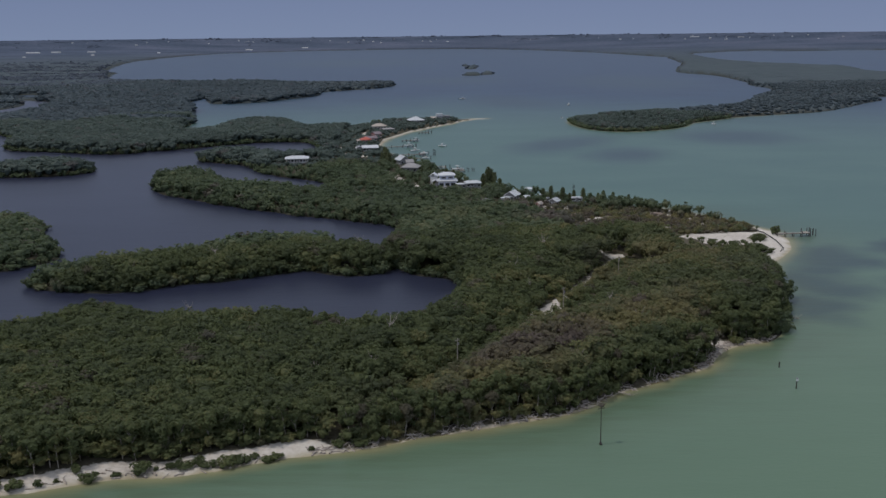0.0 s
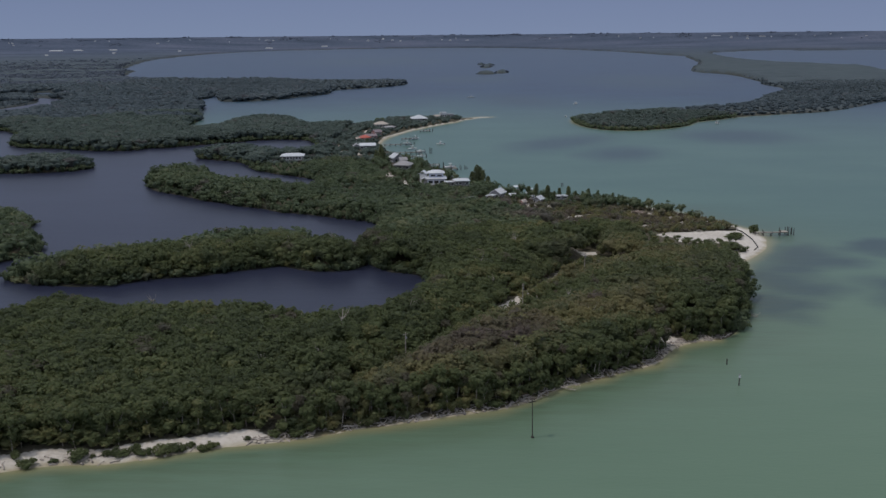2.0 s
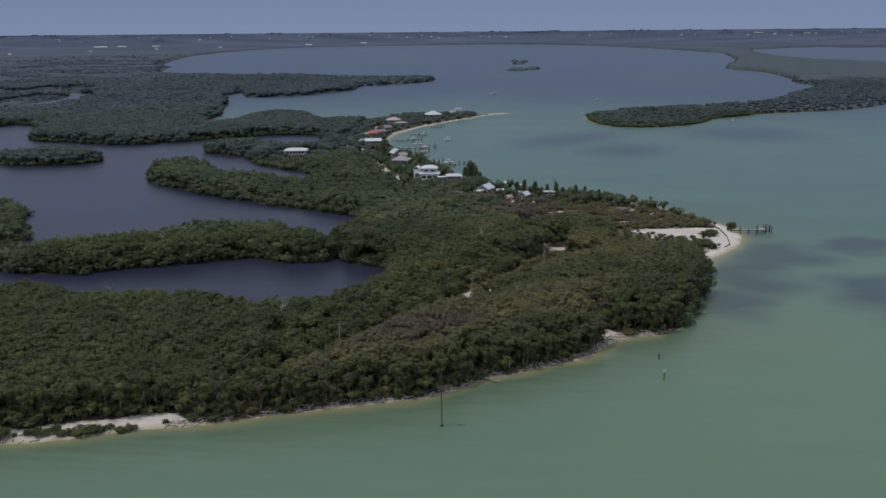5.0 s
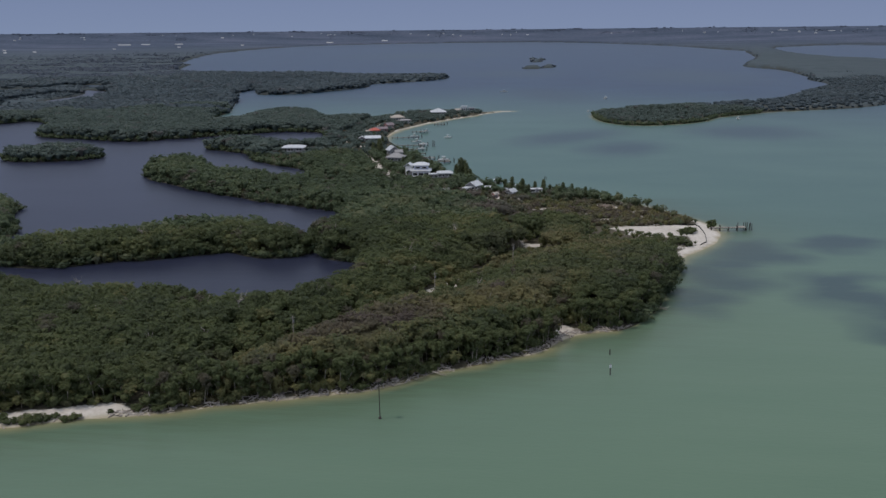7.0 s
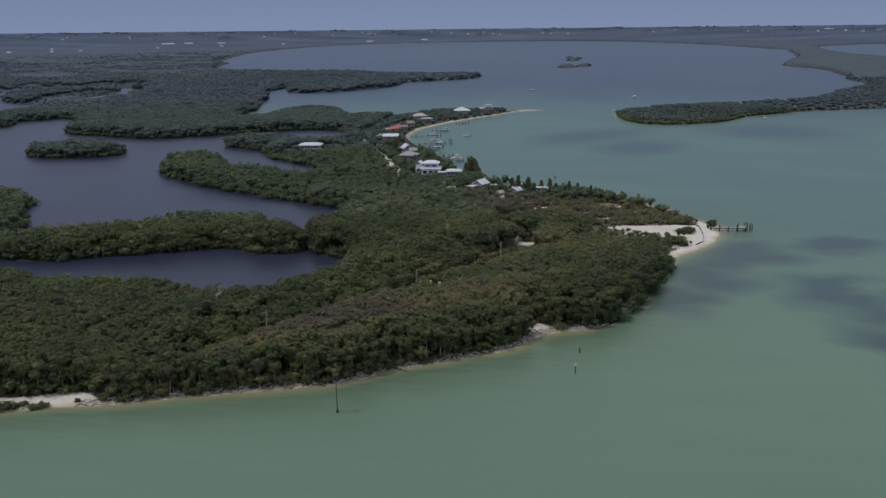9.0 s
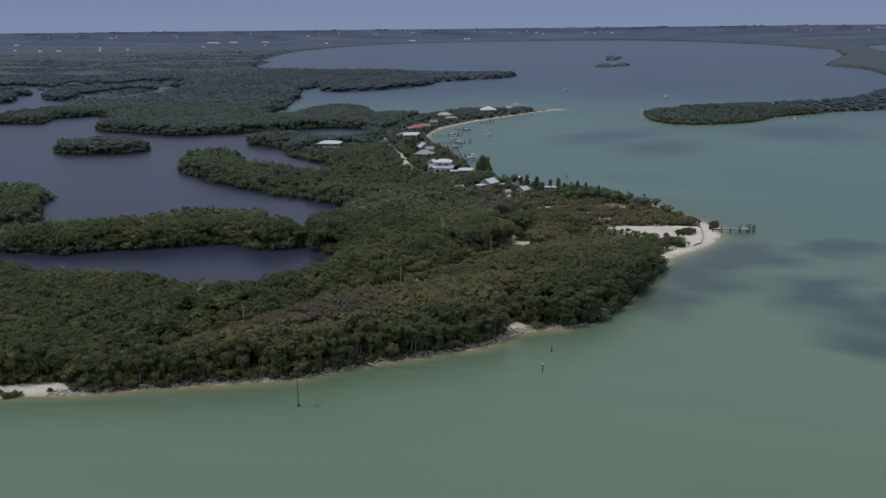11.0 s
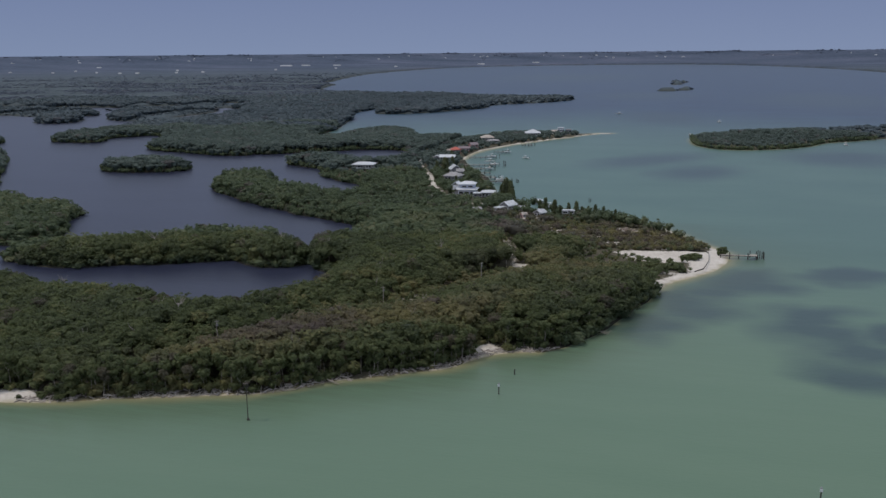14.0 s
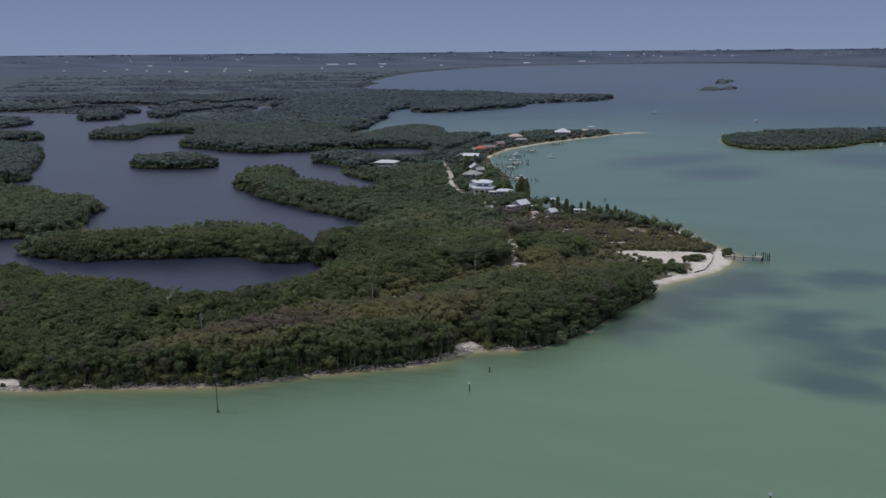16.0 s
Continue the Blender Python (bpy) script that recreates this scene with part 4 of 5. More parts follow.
for fx_, fy_, fw_, fd_ in FAR_BUILDINGS:
    far_building(fx_, fy_, fw_ * 0.62, fd_ * 0.4, 4 if fw_ > 30 else 3.0, FARWHITE, "far pale building among trees on the coast")
_r = random.Random(77)
for _i in range(60):
    _a, _d = _r.uniform(-0.7, 0.55), _r.uniform(8000, 15000)
    far_building(68 + _d * math.sin(_a), _d * math.cos(_a), _r.uniform(8, 24), 10, _r.uniform(4, 8), FARWHITE, "tiny pale building on the far skyline")


def mast(x, y, tall):
    fx, fy, fz = (float(v) for v in warp(np.array(x, float), np.array(y, float), np.array(0.0)))
    k = math.hypot(fx - 68, fy) / math.hypot(x - 68, y)
    c = empty("radio_mast", pose(fx, fy, fz), "thin grey radio mast on the far skyline", "mast")
    part("shaft", rod(B(), (0, 0, 0), (0, 0, tall * k), 1.6 * k, 0.7 * k, 6), WALL_GREY, c)
    part("antenna", rod(B(), (0, 0, tall * k), (0, 0, tall * 1.15 * k), 0.5 * k, 0.3 * k, 5), WALL_GREY, c)


mast(-2450, 9500, 70)


# ---- woods ----
def tuft(rng, at, way, size):
    """A small bent card of leaves that looks along way."""
    w = Vector(way).normalized()
    a = w.orthogonal().normalized()
    a = (Matrix.Rotation(rng.uniform(0, 6.28), 3, w) @ a)
    b = w.cross(a)
    s, q = size * rng.uniform(0.7, 1.3), size * rng.uniform(0.6, 1.1)
    c = Vector(at)
    return [c - a * s, c - b * q * 0.2 + w * size * rng.uniform(-.1, .3) + a * s * rng.uniform(.7, 1.1), c + b * q * 1.5 + w * size * rng.uniform(-.3, .1)]


def crown_shape(seed, clumps, cards, size, core=0.62, low=-0.25, spread=0.62, tight=1.0):
    """A crown one metre in radius: clumps of leaf tufts round a dark middle. Gives corners, faces and how high each lies."""
    rng = random.Random(seed)
    v, f = [], []
    for i in range(clumps):
        for _ in range(20):
            d = Vector((rng.gauss(0, 1), rng.gauss(0, 1), rng.gauss(0.25, 0.8))).normalized()
            if d.z > low:
                break
        c = Vector((d.x, d.y, d.z * 0.85)) * spread * rng.uniform(0.75, 1.15)
        r = rng.uniform(0.30, 0.46) * tight
        for j in range(cards):
            e = (Vector((rng.gauss(0, 1), rng.gauss(0, 1), rng.gauss(0.35, 1))) + d * 0.7).normalized()
            w = e + Vector((rng.uniform(-.7, .7), rng.uniform(-.7, .7), rng.uniform(-.2, .7)))
            k = len(v)
            v += tuft(rng, c + e * r * rng.uniform(0.75, 1.05), w, size)
            f.append((k, k + 1, k + 2))
    if core:
        k = len(v)
        ring = 6
        for h, r in ((-1.5, 0.36), (0.0, 1.0), (0.55, 0.75)):
            for i in range(ring):
                a = 6.283 * (i + rng.uniform(-.2, .2)) / ring
                q = core * r * rng.uniform(.85, 1.15)
                v.append(Vector((q * math.cos(a), q * math.sin(a), h * core)))
        for lv in range(2):
            for i in range(ring):
                j = (i + 1) % ring
                p = k + lv * ring
                f += [(p + i, p + j, p + ring + j), (p + i, p + ring + j, p + ring + i)]
        t = k + 2 * ring
        f += [(t, t + 1, t + 2), (t, t + 2, t + 3), (t, t + 3, t + 4), (t, t + 4, t + 5)]
    return np.array([tuple(p) for p in v]), np.array(f)


def scatter(x0, x1, y0, y1, step, seed):
    """Places on a shaken grid."""
    r = np.random.RandomState(seed)
    x, y = np.meshgrid(np.arange(x0, x1, step), np.arange(y0, y1, step))
    x = x + (np.arange(len(y)) % 2 * 0.5 * step)[:, None]
    return (x + r.uniform(-.45, .45, x.shape) * step).ravel(), (y + r.uniform(-.45, .45, x.shape) * step).ravel()


BARE = [(22, 204, 27, 10, 36), (60, 366, 40, 16, -5), (86, 376, 26, 10, -25), (40, 402, 24, 10, -10)]
OLIVE = [(8, 190, 46, 16, 33), (45, 230, 50, 20, 40), (70, 290, 40, 40, 60), (80, 385, 50, 20, -20)]
# darker crowns; the first patch paints a cloud's shadow near the village
DARK_TREES_AND_SHADE = [(-30, 440, 62, 26, -15), (0, 320, 40, 26, 20), (100, 268, 22, 34, 20)]


def seaward(x, y):
    """How far towards the sea of the straight road through the woods."""
    return np.where(y < 300, ((x - 24) * 1.84 - (y - 244)) / 2.09, 9.0)


def tree_height(x, y, s):
    h = 6.0 + 3.0 * fbm(x / 30, y / 30, 41)
    h = h + np.where((y < 330) & (x > -20), 1.6, 0)
    far_side = seaward(x, y) < 0
    beside = near_line(x, y, WOODS_ROAD)
    open_end = smooth(222, 240, y)
    h = np.where((y < 296) & far_side, np.minimum(h, 4.4 - 1.2 * open_end + 0.34 * beside), h)
    h = np.where((y < 296) & ~far_side, np.minimum(h, 3.6 - 2.2 * open_end - 0.9 * open_end * (y < 264) + (0.42 - 0.12 * open_end) * beside), h)
    h = np.where((np.hypot(x - 60.5, (y - 318) * 0.7) < 6), np.minimum(h, 4.6), h)
    h = np.where(np.hypot(x - 70, y - 229) < 8, np.minimum(h, 1.6 + 0.45 * np.hypot(x - 69, y - 224)), h)
    for px, py, wide, drift, climb in ((60.5, 312, 3.4, 0.03, 0.2), (49, 344, 1.5, 0.15, 0.3)):
        ahead = py - y
        h = np.where((ahead > -4) & (ahead < 26) & (np.abs(x - px - drift * ahead) < wide + 0.12 * ahead), np.minimum(h, 0.6 + climb * np.maximum(ahead, 0)), h)
    h = np.where((x > 78) & (y > 280), np.minimum(h, 8.4 - 2.6 * smooth(280, 309, y)), h)
    low = blobs(x, y, [(100, 372, 34, 22, -30), (112, 330, 14, 22, 0), (70, 385, 40, 18, -10)])
    h = np.where(low > 0, np.minimum(h, 6.5 - 4.5 * smooth(0, .5, low)), h)
    h = np.where((x > 78) & (y > 309 + 0.25 * np.maximum(100 - x, 0)), np.minimum(h, 1.2 + 1.3 * vnoise(x / 6, y / 6, 47)), h)
    h = np.where((x > 50) & (y > 343), np.minimum(h, 2.2 + 3.4 * vnoise(x / 7, y / 7, 44) ** 2), h)
    h = np.where((x > 50) & (x < 119) & (y > 365) & (s < 15), (3.6 + 2.6 * vnoise(x / 5, y / 5, 46)) * (1 - 0.35 * smooth(100, 119, x)), h)
    h = np.where((y > 395 - 0.1 * x) & (x > -75) & (y < 640), np.minimum(h, 5.0) * (0.75 + 0.5 * vnoise(x / 8, y / 8, 45)), h)
    h = np.where((y > 425 - 0.5 * (x - 41)) & (x > 18) & (x < 72) & (s < 14), 4.0 + 5.0 * vnoise(x / 5, y / 5, 46), h)
    for px, py in ((-645, 1208), (-475, 1005), (-495, 1095), (-565, 1255), (-705, 1048)):
        h = np.where((np.abs(x - px) < 45) & (y > py - 130) & (y < py + 20), h * 0.35, h)
    h = np.where((y > 640) & (x > -80), 3.9, h)
    h = np.where((np.abs(x + 90) < 16) & (y > 515) & (y < 575), 3.2, h)
    for cx, cy, r in CLEAR:
        gap = np.hypot(x - cx, y - cy + 4) - r
        h = np.where((cy > 400) & (gap < 6), np.minimum(h, 2.7 + 1.8 * smooth(1, 6, gap) + 0.8 * vnoise(x / 4, y / 4, 49)), h)
    h = np.where(np.hypot(x, y) > 880, h * (0.55 + 0.95 * fbm(x / 140, y / 60, 43)), h)
    return h * (0.62 + 0.38 * smooth(0.3, 6, s))


def tone_of(x, y, r):
    t = 0.26 + 0.5 * (fbm(x / 34, y / 34, 51) - 0.5) + 0.46 * (vnoise(x / 9, y / 9, 52) - 0.5)
    t = t + 0.32 * smooth(0, .6, blobs(x, y, OLIVE)) * smooth(-1, 3, seaward(x, y)) + np.where((y < 430) & (x > -10), 0.10, 0.0)
    # lowers the tone for dark crowns and for the painted cloud shadow
    t = t - 0.22 * smooth(0, .5, blobs(x, y, DARK_TREES_AND_SHADE))
    t = np.where(y > 385, 0.20 + 0.55 * (t - 0.26), t)
    t = np.where(y > 700, t + 0.7 * (fbm(x / 190, y / 75, 54) - 0.45), t)
    return np.clip(t + r.normal(0, .13, x.shape), 0, 1)


def bare_of(x, y, r):
    b = smooth(0.02, .5, blobs(x, y, BARE)) * 0.72 * smooth(-1, 2, seaward(x, y)) + 0.42 * smooth(0, .5, blobs(x, y, OLIVE)) * vnoise(x / 6, y / 6, 71)
    return np.clip(b * r.uniform(0.5, 1.25, x.shape) + (r.uniform(0, 1, x.shape) > 0.975) * 0.6, 0, 1)


def free(x, y, s):
    """Where trees stand: on land, off the sand, the roads, the houses."""
    ok = (s > 0.8) & (sandy(x, y, s) < 0.42)
    ok &= near_line(x, y, WOODS_ROAD) > np.where(y < 215, 1.3, np.where(y < 238, 1.6, np.where(y < 264, 2.3, np.where(y < 288, 1.2, 0.3))))
    ok &= near_line(x, y, VILLAGE_ROAD) > np.where((y > 590) | ((y > 536) & (y < 572)), 0.6, 1.8)
    ok &= ~((y > 515) & (y < 645) & (x > -55) & (s < 7)) & ~((x > 12) & (x < 60) & (y > 840) & (y < 900))
    for cx, cy, r in CLEAR:
        ok &= np.hypot(x - cx, y - cy) > r
    return ok


def grown(name, shapes, x, y, z, rx, rz, tint, bare, r, label, leaf=None):
    """One mesh of many crowns, turned, sized and toned one by one."""
    V, F, T, Q, n = [], [], [], [], 0
    pick = r.randint(0, len(shapes), x.shape)
    for k, (v, f) in enumerate(shapes):
        i = np.nonzero(pick == k)[0]
        if not len(i):
            continue
        a = r.uniform(0, 6.283, len(i))
        c, s = np.cos(a)[:, None], np.sin(a)[:, None]
        ex = r.uniform(.85, 1.2, len(i))[:, None]
        px = v[None, :, 0] * ex
        py = v[None, :, 1] / ex
        wx = (px * c - py * s) * rx[i, None] + x[i, None]
        wy = (px * s + py * c) * rx[i, None] + y[i, None]
        wz = v[None, :, 2] * rz[i, None] + z[i, None]
        V.append(np.stack(warp(wx, wy, wz), -1).reshape(-1, 3))
        F.append((f[None] + (np.arange(len(i)) * len(v))[:, None, None]).reshape(-1, 3) + n)
        T.append(np.repeat(tint[i], len(v)))
        Q.append(np.repeat(bare[i], len(v)))
        n += len(i) * len(v)
    me = mesh_of(name, np.concatenate(V), np.concatenate(F), leaf or LEAVES, {"tint": np.concatenate(T), "bare": np.concatenate(Q)})
    return tagged(new(name, me), label, "woods", "", "stuff")


def in_view(x, y, near, far):
    """Within the wedge of ground that the flight looks over."""
    d = np.hypot(x - 68, y)
    d = d * (1 + 0.16 * (fbm(x / 90, y / 90, 77) - 0.5) * (d > 380) * (far > 400))
    return (d > near) & (d <= far) & (x > -60 - 0.82 * y) & (x < 120 + 0.62 * y)


SHAPES_NEAR = [crown_shape(100 + k, 36, 11, 0.10, 0.62, -0.5, 0.78, 0.52) for k in range(8)]
SHAPES_MID = [crown_shape(200 + k, 19, 6, 0.17, 0.64, -0.45, 0.76, 0.6) for k in range(7)]
SHAPES_BAY = [crown_shape(250 + k, 13, 5, 0.22, 0.76, -0.2, 0.76, 0.64) for k in range(6)]
SHAPES_FAR = [crown_shape(300 + k, 6, 4, 0.34, 0.92, 0.1, 0.66, 0.8) for k in range(6)]
SHAPES_DIM = [crown_shape(400 + k, 0, 0, 0.4, 1.0) for k in range(5)]


def woods(name, label, shapes, near, far, box_, step, size, seed, hole=None, leaf=None, high=1.0, flat=0.86):
    r = np.random.RandomState(seed)
    x, y = scatter(*box_, step, seed)
    k = in_view(x, y, near, far)
    x, y = x[k], y[k]
    s = land(x, y)
    k = free(x, y, s)
    if hole is not None:
        k &= ~hole(x, y, s)
    x, y, s = x[k], y[k], s[k]
    h = tree_height(x, y, s) * r.uniform(0.90, 1.08, x.shape) * high
    rx = size * r.uniform(0.68, 1.35, x.shape) * (0.82 + 0.42 * vnoise(x / 11, y / 11, 81)) * np.clip(h / 7, .32, 1.1)
    rz = np.minimum(rx * flat, h * 0.5)
    g = ground_z(x, y, s) + canopy_rise(x, y, s) * 0.8
    return grown(name, shapes, x, y, g + h - rz, rx, rz, tone_of(x, y, r), bare_of(x, y, r), r, label, leaf)


def shore_strip(x, y, s):
    """The trees along the open shore, which stand as things of their own."""
    return (s < np.where(x < -25, 9.5, 7.0)) & (y < 262) & (x > -105) & (x < 104) & (y < 240 + 0.2 * x)


woods("mangrove_woods", "dense green mangrove canopy with olive and dark crowns", SHAPES_NEAR, 0, 345, (-190, 150, 120, 360), 3.25, 2.95, 11, shore_strip, None, 1.0, 0.84)
# from here outwards the crowns take leaf colours with haze painted in
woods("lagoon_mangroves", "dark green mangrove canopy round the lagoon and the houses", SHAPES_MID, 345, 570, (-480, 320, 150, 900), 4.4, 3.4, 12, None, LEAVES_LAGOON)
woods("bay_mangroves", "green mangrove canopy on the far side of the lagoon", SHAPES_BAY, 570, 920, (-640, 420, 150, 980), 5.2, 4.3, 18, None, LEAVES_BAY_HAZED, 1.0, 0.64)
woods("distant_mangroves", "mangrove canopy across the bay, its dark green dulled by painted haze", SHAPES_FAR, 920, 1600, (-1500, 1200, 400, 1600), 8.6, 7.0, 13, None, LEAVES_COAST_HAZED, 0.85, 0.55)
woods("islet_mangroves", "low dark mangroves on the small islets of the bay", SHAPES_FAR, 1700, 2500, (20, 130, 1750, 2450), 7.0, 5.0, 19, None, LEAVES_HAZED, 0.4)
woods("far_woods", "flat woods towards the horizon, greyed by painted haze", SHAPES_FAR, 1600, 3300, (-2600, 1900, 700, 3300), 14, 9, 14, lambda x, y, s: (s < 4) | (np.random.RandomState(3).uniform(0, 1, x.shape) < smooth(1700, 3500, np.hypot(x, y))), LEAVES_HAZED, 0.7, 0.5)


def scrub():
    """Low brownish scrub between the houses and the sandy point."""
    r = np.random.RandomState(23)
    x, y = scatter(20, 130, 335, 440, 2.1, 24)
    s = land(x, y)
    q = blobs(x, y, SCRUB)
    k = (s > 1.5) & (q > 0.02) & (sandy(x, y, s) < 0.75) & (vnoise(x / 5, y / 5, 25) > 0.3)
    k &= ~((blobs(x, y, SAND_LOT) > 0.1))
    for cx, cy, c in CLEAR:
        k &= np.hypot(x - cx, y - cy) > c * 0.8
    x, y, s = x[k], y[k], s[k]
    h = r.uniform(1.2, 2.8, x.shape)
    rx = r.uniform(1.0, 1.8, x.shape)
    dry = np.clip(r.uniform(-.3, 1.1, x.shape) * 0.7 + 0.5 * (vnoise(x / 9, y / 9, 26) - 0.3), 0, 0.95)
    return grown("scrub", SHAPES_MID, x, y, ground_z(x, y, s) + h * 0.4, rx, h * 0.6, np.clip(tone_of(x, y, r) + .1, 0, 1), dry, r, "low brown and olive scrub on sandy ground")


scrub()


def horizon_trees():
    """Tree tops and groves along the skyline."""
    r = np.random.RandomState(15)
    n = 7000
    a = r.uniform(-0.75, 0.62, n)
    d = 7000 * np.exp(r.uniform(0, 1.45, n))
    x, y = 68 + d * np.sin(a), d * np.cos(a)
    s = land(x, y)
    x, y, d, s = x[s > 5], y[s > 5], d[s > 5], s[s > 5]
    grove = vnoise(np.arctan2(x - 68, y) * 60, d / 4000, 3)
    h = r.uniform(0.8, 1.7, x.shape) * (0.6 + 1.7 * smooth(0.5, 0.92, grove)) * d / 5200
    rx = h * r.uniform(0.8, 2.4, x.shape)
    return grown("skyline_trees", SHAPES_DIM, x, y, h * 0.5 + 4, rx, h * 0.8, tone_of(x / 20, y / 20, r) * 0.5, np.full(x.shape, 0.25), r, "far dark tree line on the horizon", LEAVES_FAR_HAZED)


horizon_trees()


def fringe():
    """Low mangrove skirts that hang to the water round the lagoon and the isles."""
    r = np.random.RandomState(16)
    x, y = scatter(-480, 320, 200, 900, 3.2, 17)
    k = in_view(x, y, 180, 900)
    x, y = x[k], y[k]
    s = land(x, y)
    k = (s > -0.6) & (s < 3.2) & ~((y < 231) & (x > -10)) & (sandy(x, y, s) < 0.3)
    k &= ~((y > 425) & (x > -48) & (x < 60))
    x, y, s = x[k], y[k], s[k]
    h = r.uniform(2.2, 4.6, x.shape)
    rx = r.uniform(1.6, 2.8, x.shape)
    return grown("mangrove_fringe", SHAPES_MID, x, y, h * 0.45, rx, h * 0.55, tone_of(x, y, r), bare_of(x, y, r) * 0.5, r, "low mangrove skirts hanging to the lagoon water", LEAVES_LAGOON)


fringe()


# ---- trees of the open shore, one by one ----
def trunk_shape(seed, tall, fork):
    """A leaning, forking trunk with limbs."""
    rng = random.Random(seed)
    bm = B()
    lean = Vector((rng.uniform(-.12, .12), rng.uniform(-.16, .05), 1))
    p = [Vector((0, 0, -0.6))]
    for i in range(3):
        p.append(Vector((lean.x, lean.y, 1)) * tall * 0.62 * (i + 1) / 3 + Vector((rng.uniform(-.15, .15), rng.uniform(-.15, .15), 0)))
    tapered(bm, p, 0.10, 0.055, 6)
    for i in range(fork):
        a = rng.uniform(0, 6.28)
        s = p[2] + (p[3] - p[2]) * rng.uniform(0.0, 1.0)
        e = s + Vector((math.cos(a) * rng.uniform(.8, 1.7), math.sin(a) * rng.uniform(.8, 1.7), tall * rng.uniform(.16, .34)))
        tapered(bm, [s, (s + e) / 2 + Vector((0, 0, -.15)), e], 0.05, 0.02, 5)
    return bm


def crown_mesh(name, parts):
    """A crown of one or more leaf masses: place, radius, seed, clumps."""
    V, F, n = [], [], 0
    for (x, y, z), r, rz, seed, clumps, cards in parts:
        v, f = crown_shape(seed, clumps, cards * 2, 0.15, 0.5)
        V.append(v * (r, r, rz) + (x, y, z))
        F.append(f + n)
        n += len(v)
    return mesh_of(name, np.concatenate(V), np.concatenate(F), LEAVES, {"tint": np.full(n, 0.2), "bare": np.zeros(n)})


def tree_proto(seed, tall, label, dry=0.0):
    rng = random.Random(seed)
    t = empty("tree", pose(0, 0, 0), label, "tree", "trees of the open shore")
    part("trunk", trunk_shape(seed, tall, 4), BARK, t, "pale grey trunk")
    rows = [((rng.uniform(-.4, .4), rng.uniform(-.4, .4), tall - 1.9), 2.0, 1.9, seed, 11, 12),
            ((rng.uniform(-1, 1), rng.uniform(-1.1, -.2), tall * 0.56), 1.7, 1.5, seed + 40, 8, 11),
            ((rng.uniform(-1.2, 1.2), rng.uniform(-1.0, 1.0), tall * rng.uniform(.24, .36)), 1.35, 1.3, seed + 80, 6, 9)][:2 + seed % 2]
    me = crown_mesh("crown", rows)
    if dry:
        me.attributes["bare"].data.foreach_set("value", np.full(len(me.vertices), dry, np.float32))
    c = new("crown", me)
    c.parent = t
    return t


PROTOS = [tree_proto(500 + k, h, "slender green shore tree with a bare pale trunk") for k, h in enumerate((8.6, 9.4, 8.0, 10.0, 9.0))]
PROTOS.append(tree_proto(520, 8.6, "half-bare brownish shore tree with a pale trunk", 0.7))


def shore_trees():
    r = np.random.RandomState(31)
    x, y = scatter(-105, 106, 135, 262, 2.2, 32)
    s = land(x, y)
    k = shore_strip(x, y, s) & free(x, y, s) & (s > 1.3)
    x, y, s = x[k], y[k], s[k]
    z = ground_z(x, y, s)
    used = set()
    for i in range(len(x)):
        j = 5 if r.uniform() < 0.08 else r.randint(0, 5)
        q = r.uniform(0.78, 1.08) * (0.8 + 0.2 * min(1, s[i] / 4))
        m = Matrix.Translation((x[i], y[i], z[i])) @ Matrix.Rotation(r.uniform(0, 6.28), 4, "Z") @ Matrix.Diagonal((q * r.uniform(.9, 1.15), q * r.uniform(.9, 1.15), q, 1))
        if j not in used:
            used.add(j)
            PROTOS[j].matrix_world = m
        else:
            copy_thing(PROTOS[j], m)


shore_trees()


def understory():
    """Low growth between the trunks along the open shore."""
    r = np.random.RandomState(35)
    x, y = scatter(-120, 112, 135, 345, 1.6, 36)
    s = land(x, y)
    k = free(x, y, s) & in_view(x, y, 0, 400) & ((y < 304) | (x < 40))
    x, y, s = x[k], y[k], s[k]
    edge = (s > 2.2) & (s < np.where(x < -25, 14, 9)) & (y < 300) & (x > -110) & (r.uniform(0, 1, x.shape) < np.where((x > 2) & (x < 52), 0.25, np.where(x < -20, 1.0, 0.8)))
    for dx, dy in ((3, 0), (-3, 0), (0, 3), (0, -3), (1.2, 0), (-1.2, 0), (0, 1.2), (0, -1.2)):
        edge |= ~free(x + dx, y + dy, land(x + dx, y + dy)) & (s > 1)
    x, y, s = x[edge], y[edge], s[edge]
    h = r.uniform(1.4, 5.6, x.shape) + np.where(x < -20, 1.2, 0)
    return grown("shore_undergrowth", SHAPES_MID, x, y, ground_z(x, y, s) + h * np.where(x < -20, r.uniform(0.08, 0.7, x.shape), r.uniform(0.2, 0.8, x.shape)), r.uniform(1.0, 1.9, x.shape) * np.where(x < -20, 1.3, 1.0), r.uniform(0.9, 1.6, x.shape), tone_of(x, y, r), bare_of(x, y, r) * 0.6, r, "tangled low green growth under the shore trees")


understory()


def bush_proto(seed, label):
    rng = random.Random(seed)
    b = empty("beach_bush", pose(0, 0, 0), label, "bush", "bushes on the beach")
    bm = B()
    for i in range(5):
        a = rng.uniform(0, 6.28)
        tapered(bm, [(0, 0, -.3), (math.cos(a) * .4, math.sin(a) * .4, .7), (math.cos(a) * .9, math.sin(a) * .9, 1.5)], 0.07, 0.03, 5)
    part("stem", bm, BARK, b, "crooked grey stems")
    c = new("crown", crown_mesh("crown", [((0, 0, .85), 1.45, 1.05, seed, 12, 12), ((0.95, 0.2, .6), 1.0, 0.75, seed + 9, 7, 9), ((-.7, -.5, .55), 1.0, 0.7, seed + 19, 6, 9)]))
    c.parent = b
    return b


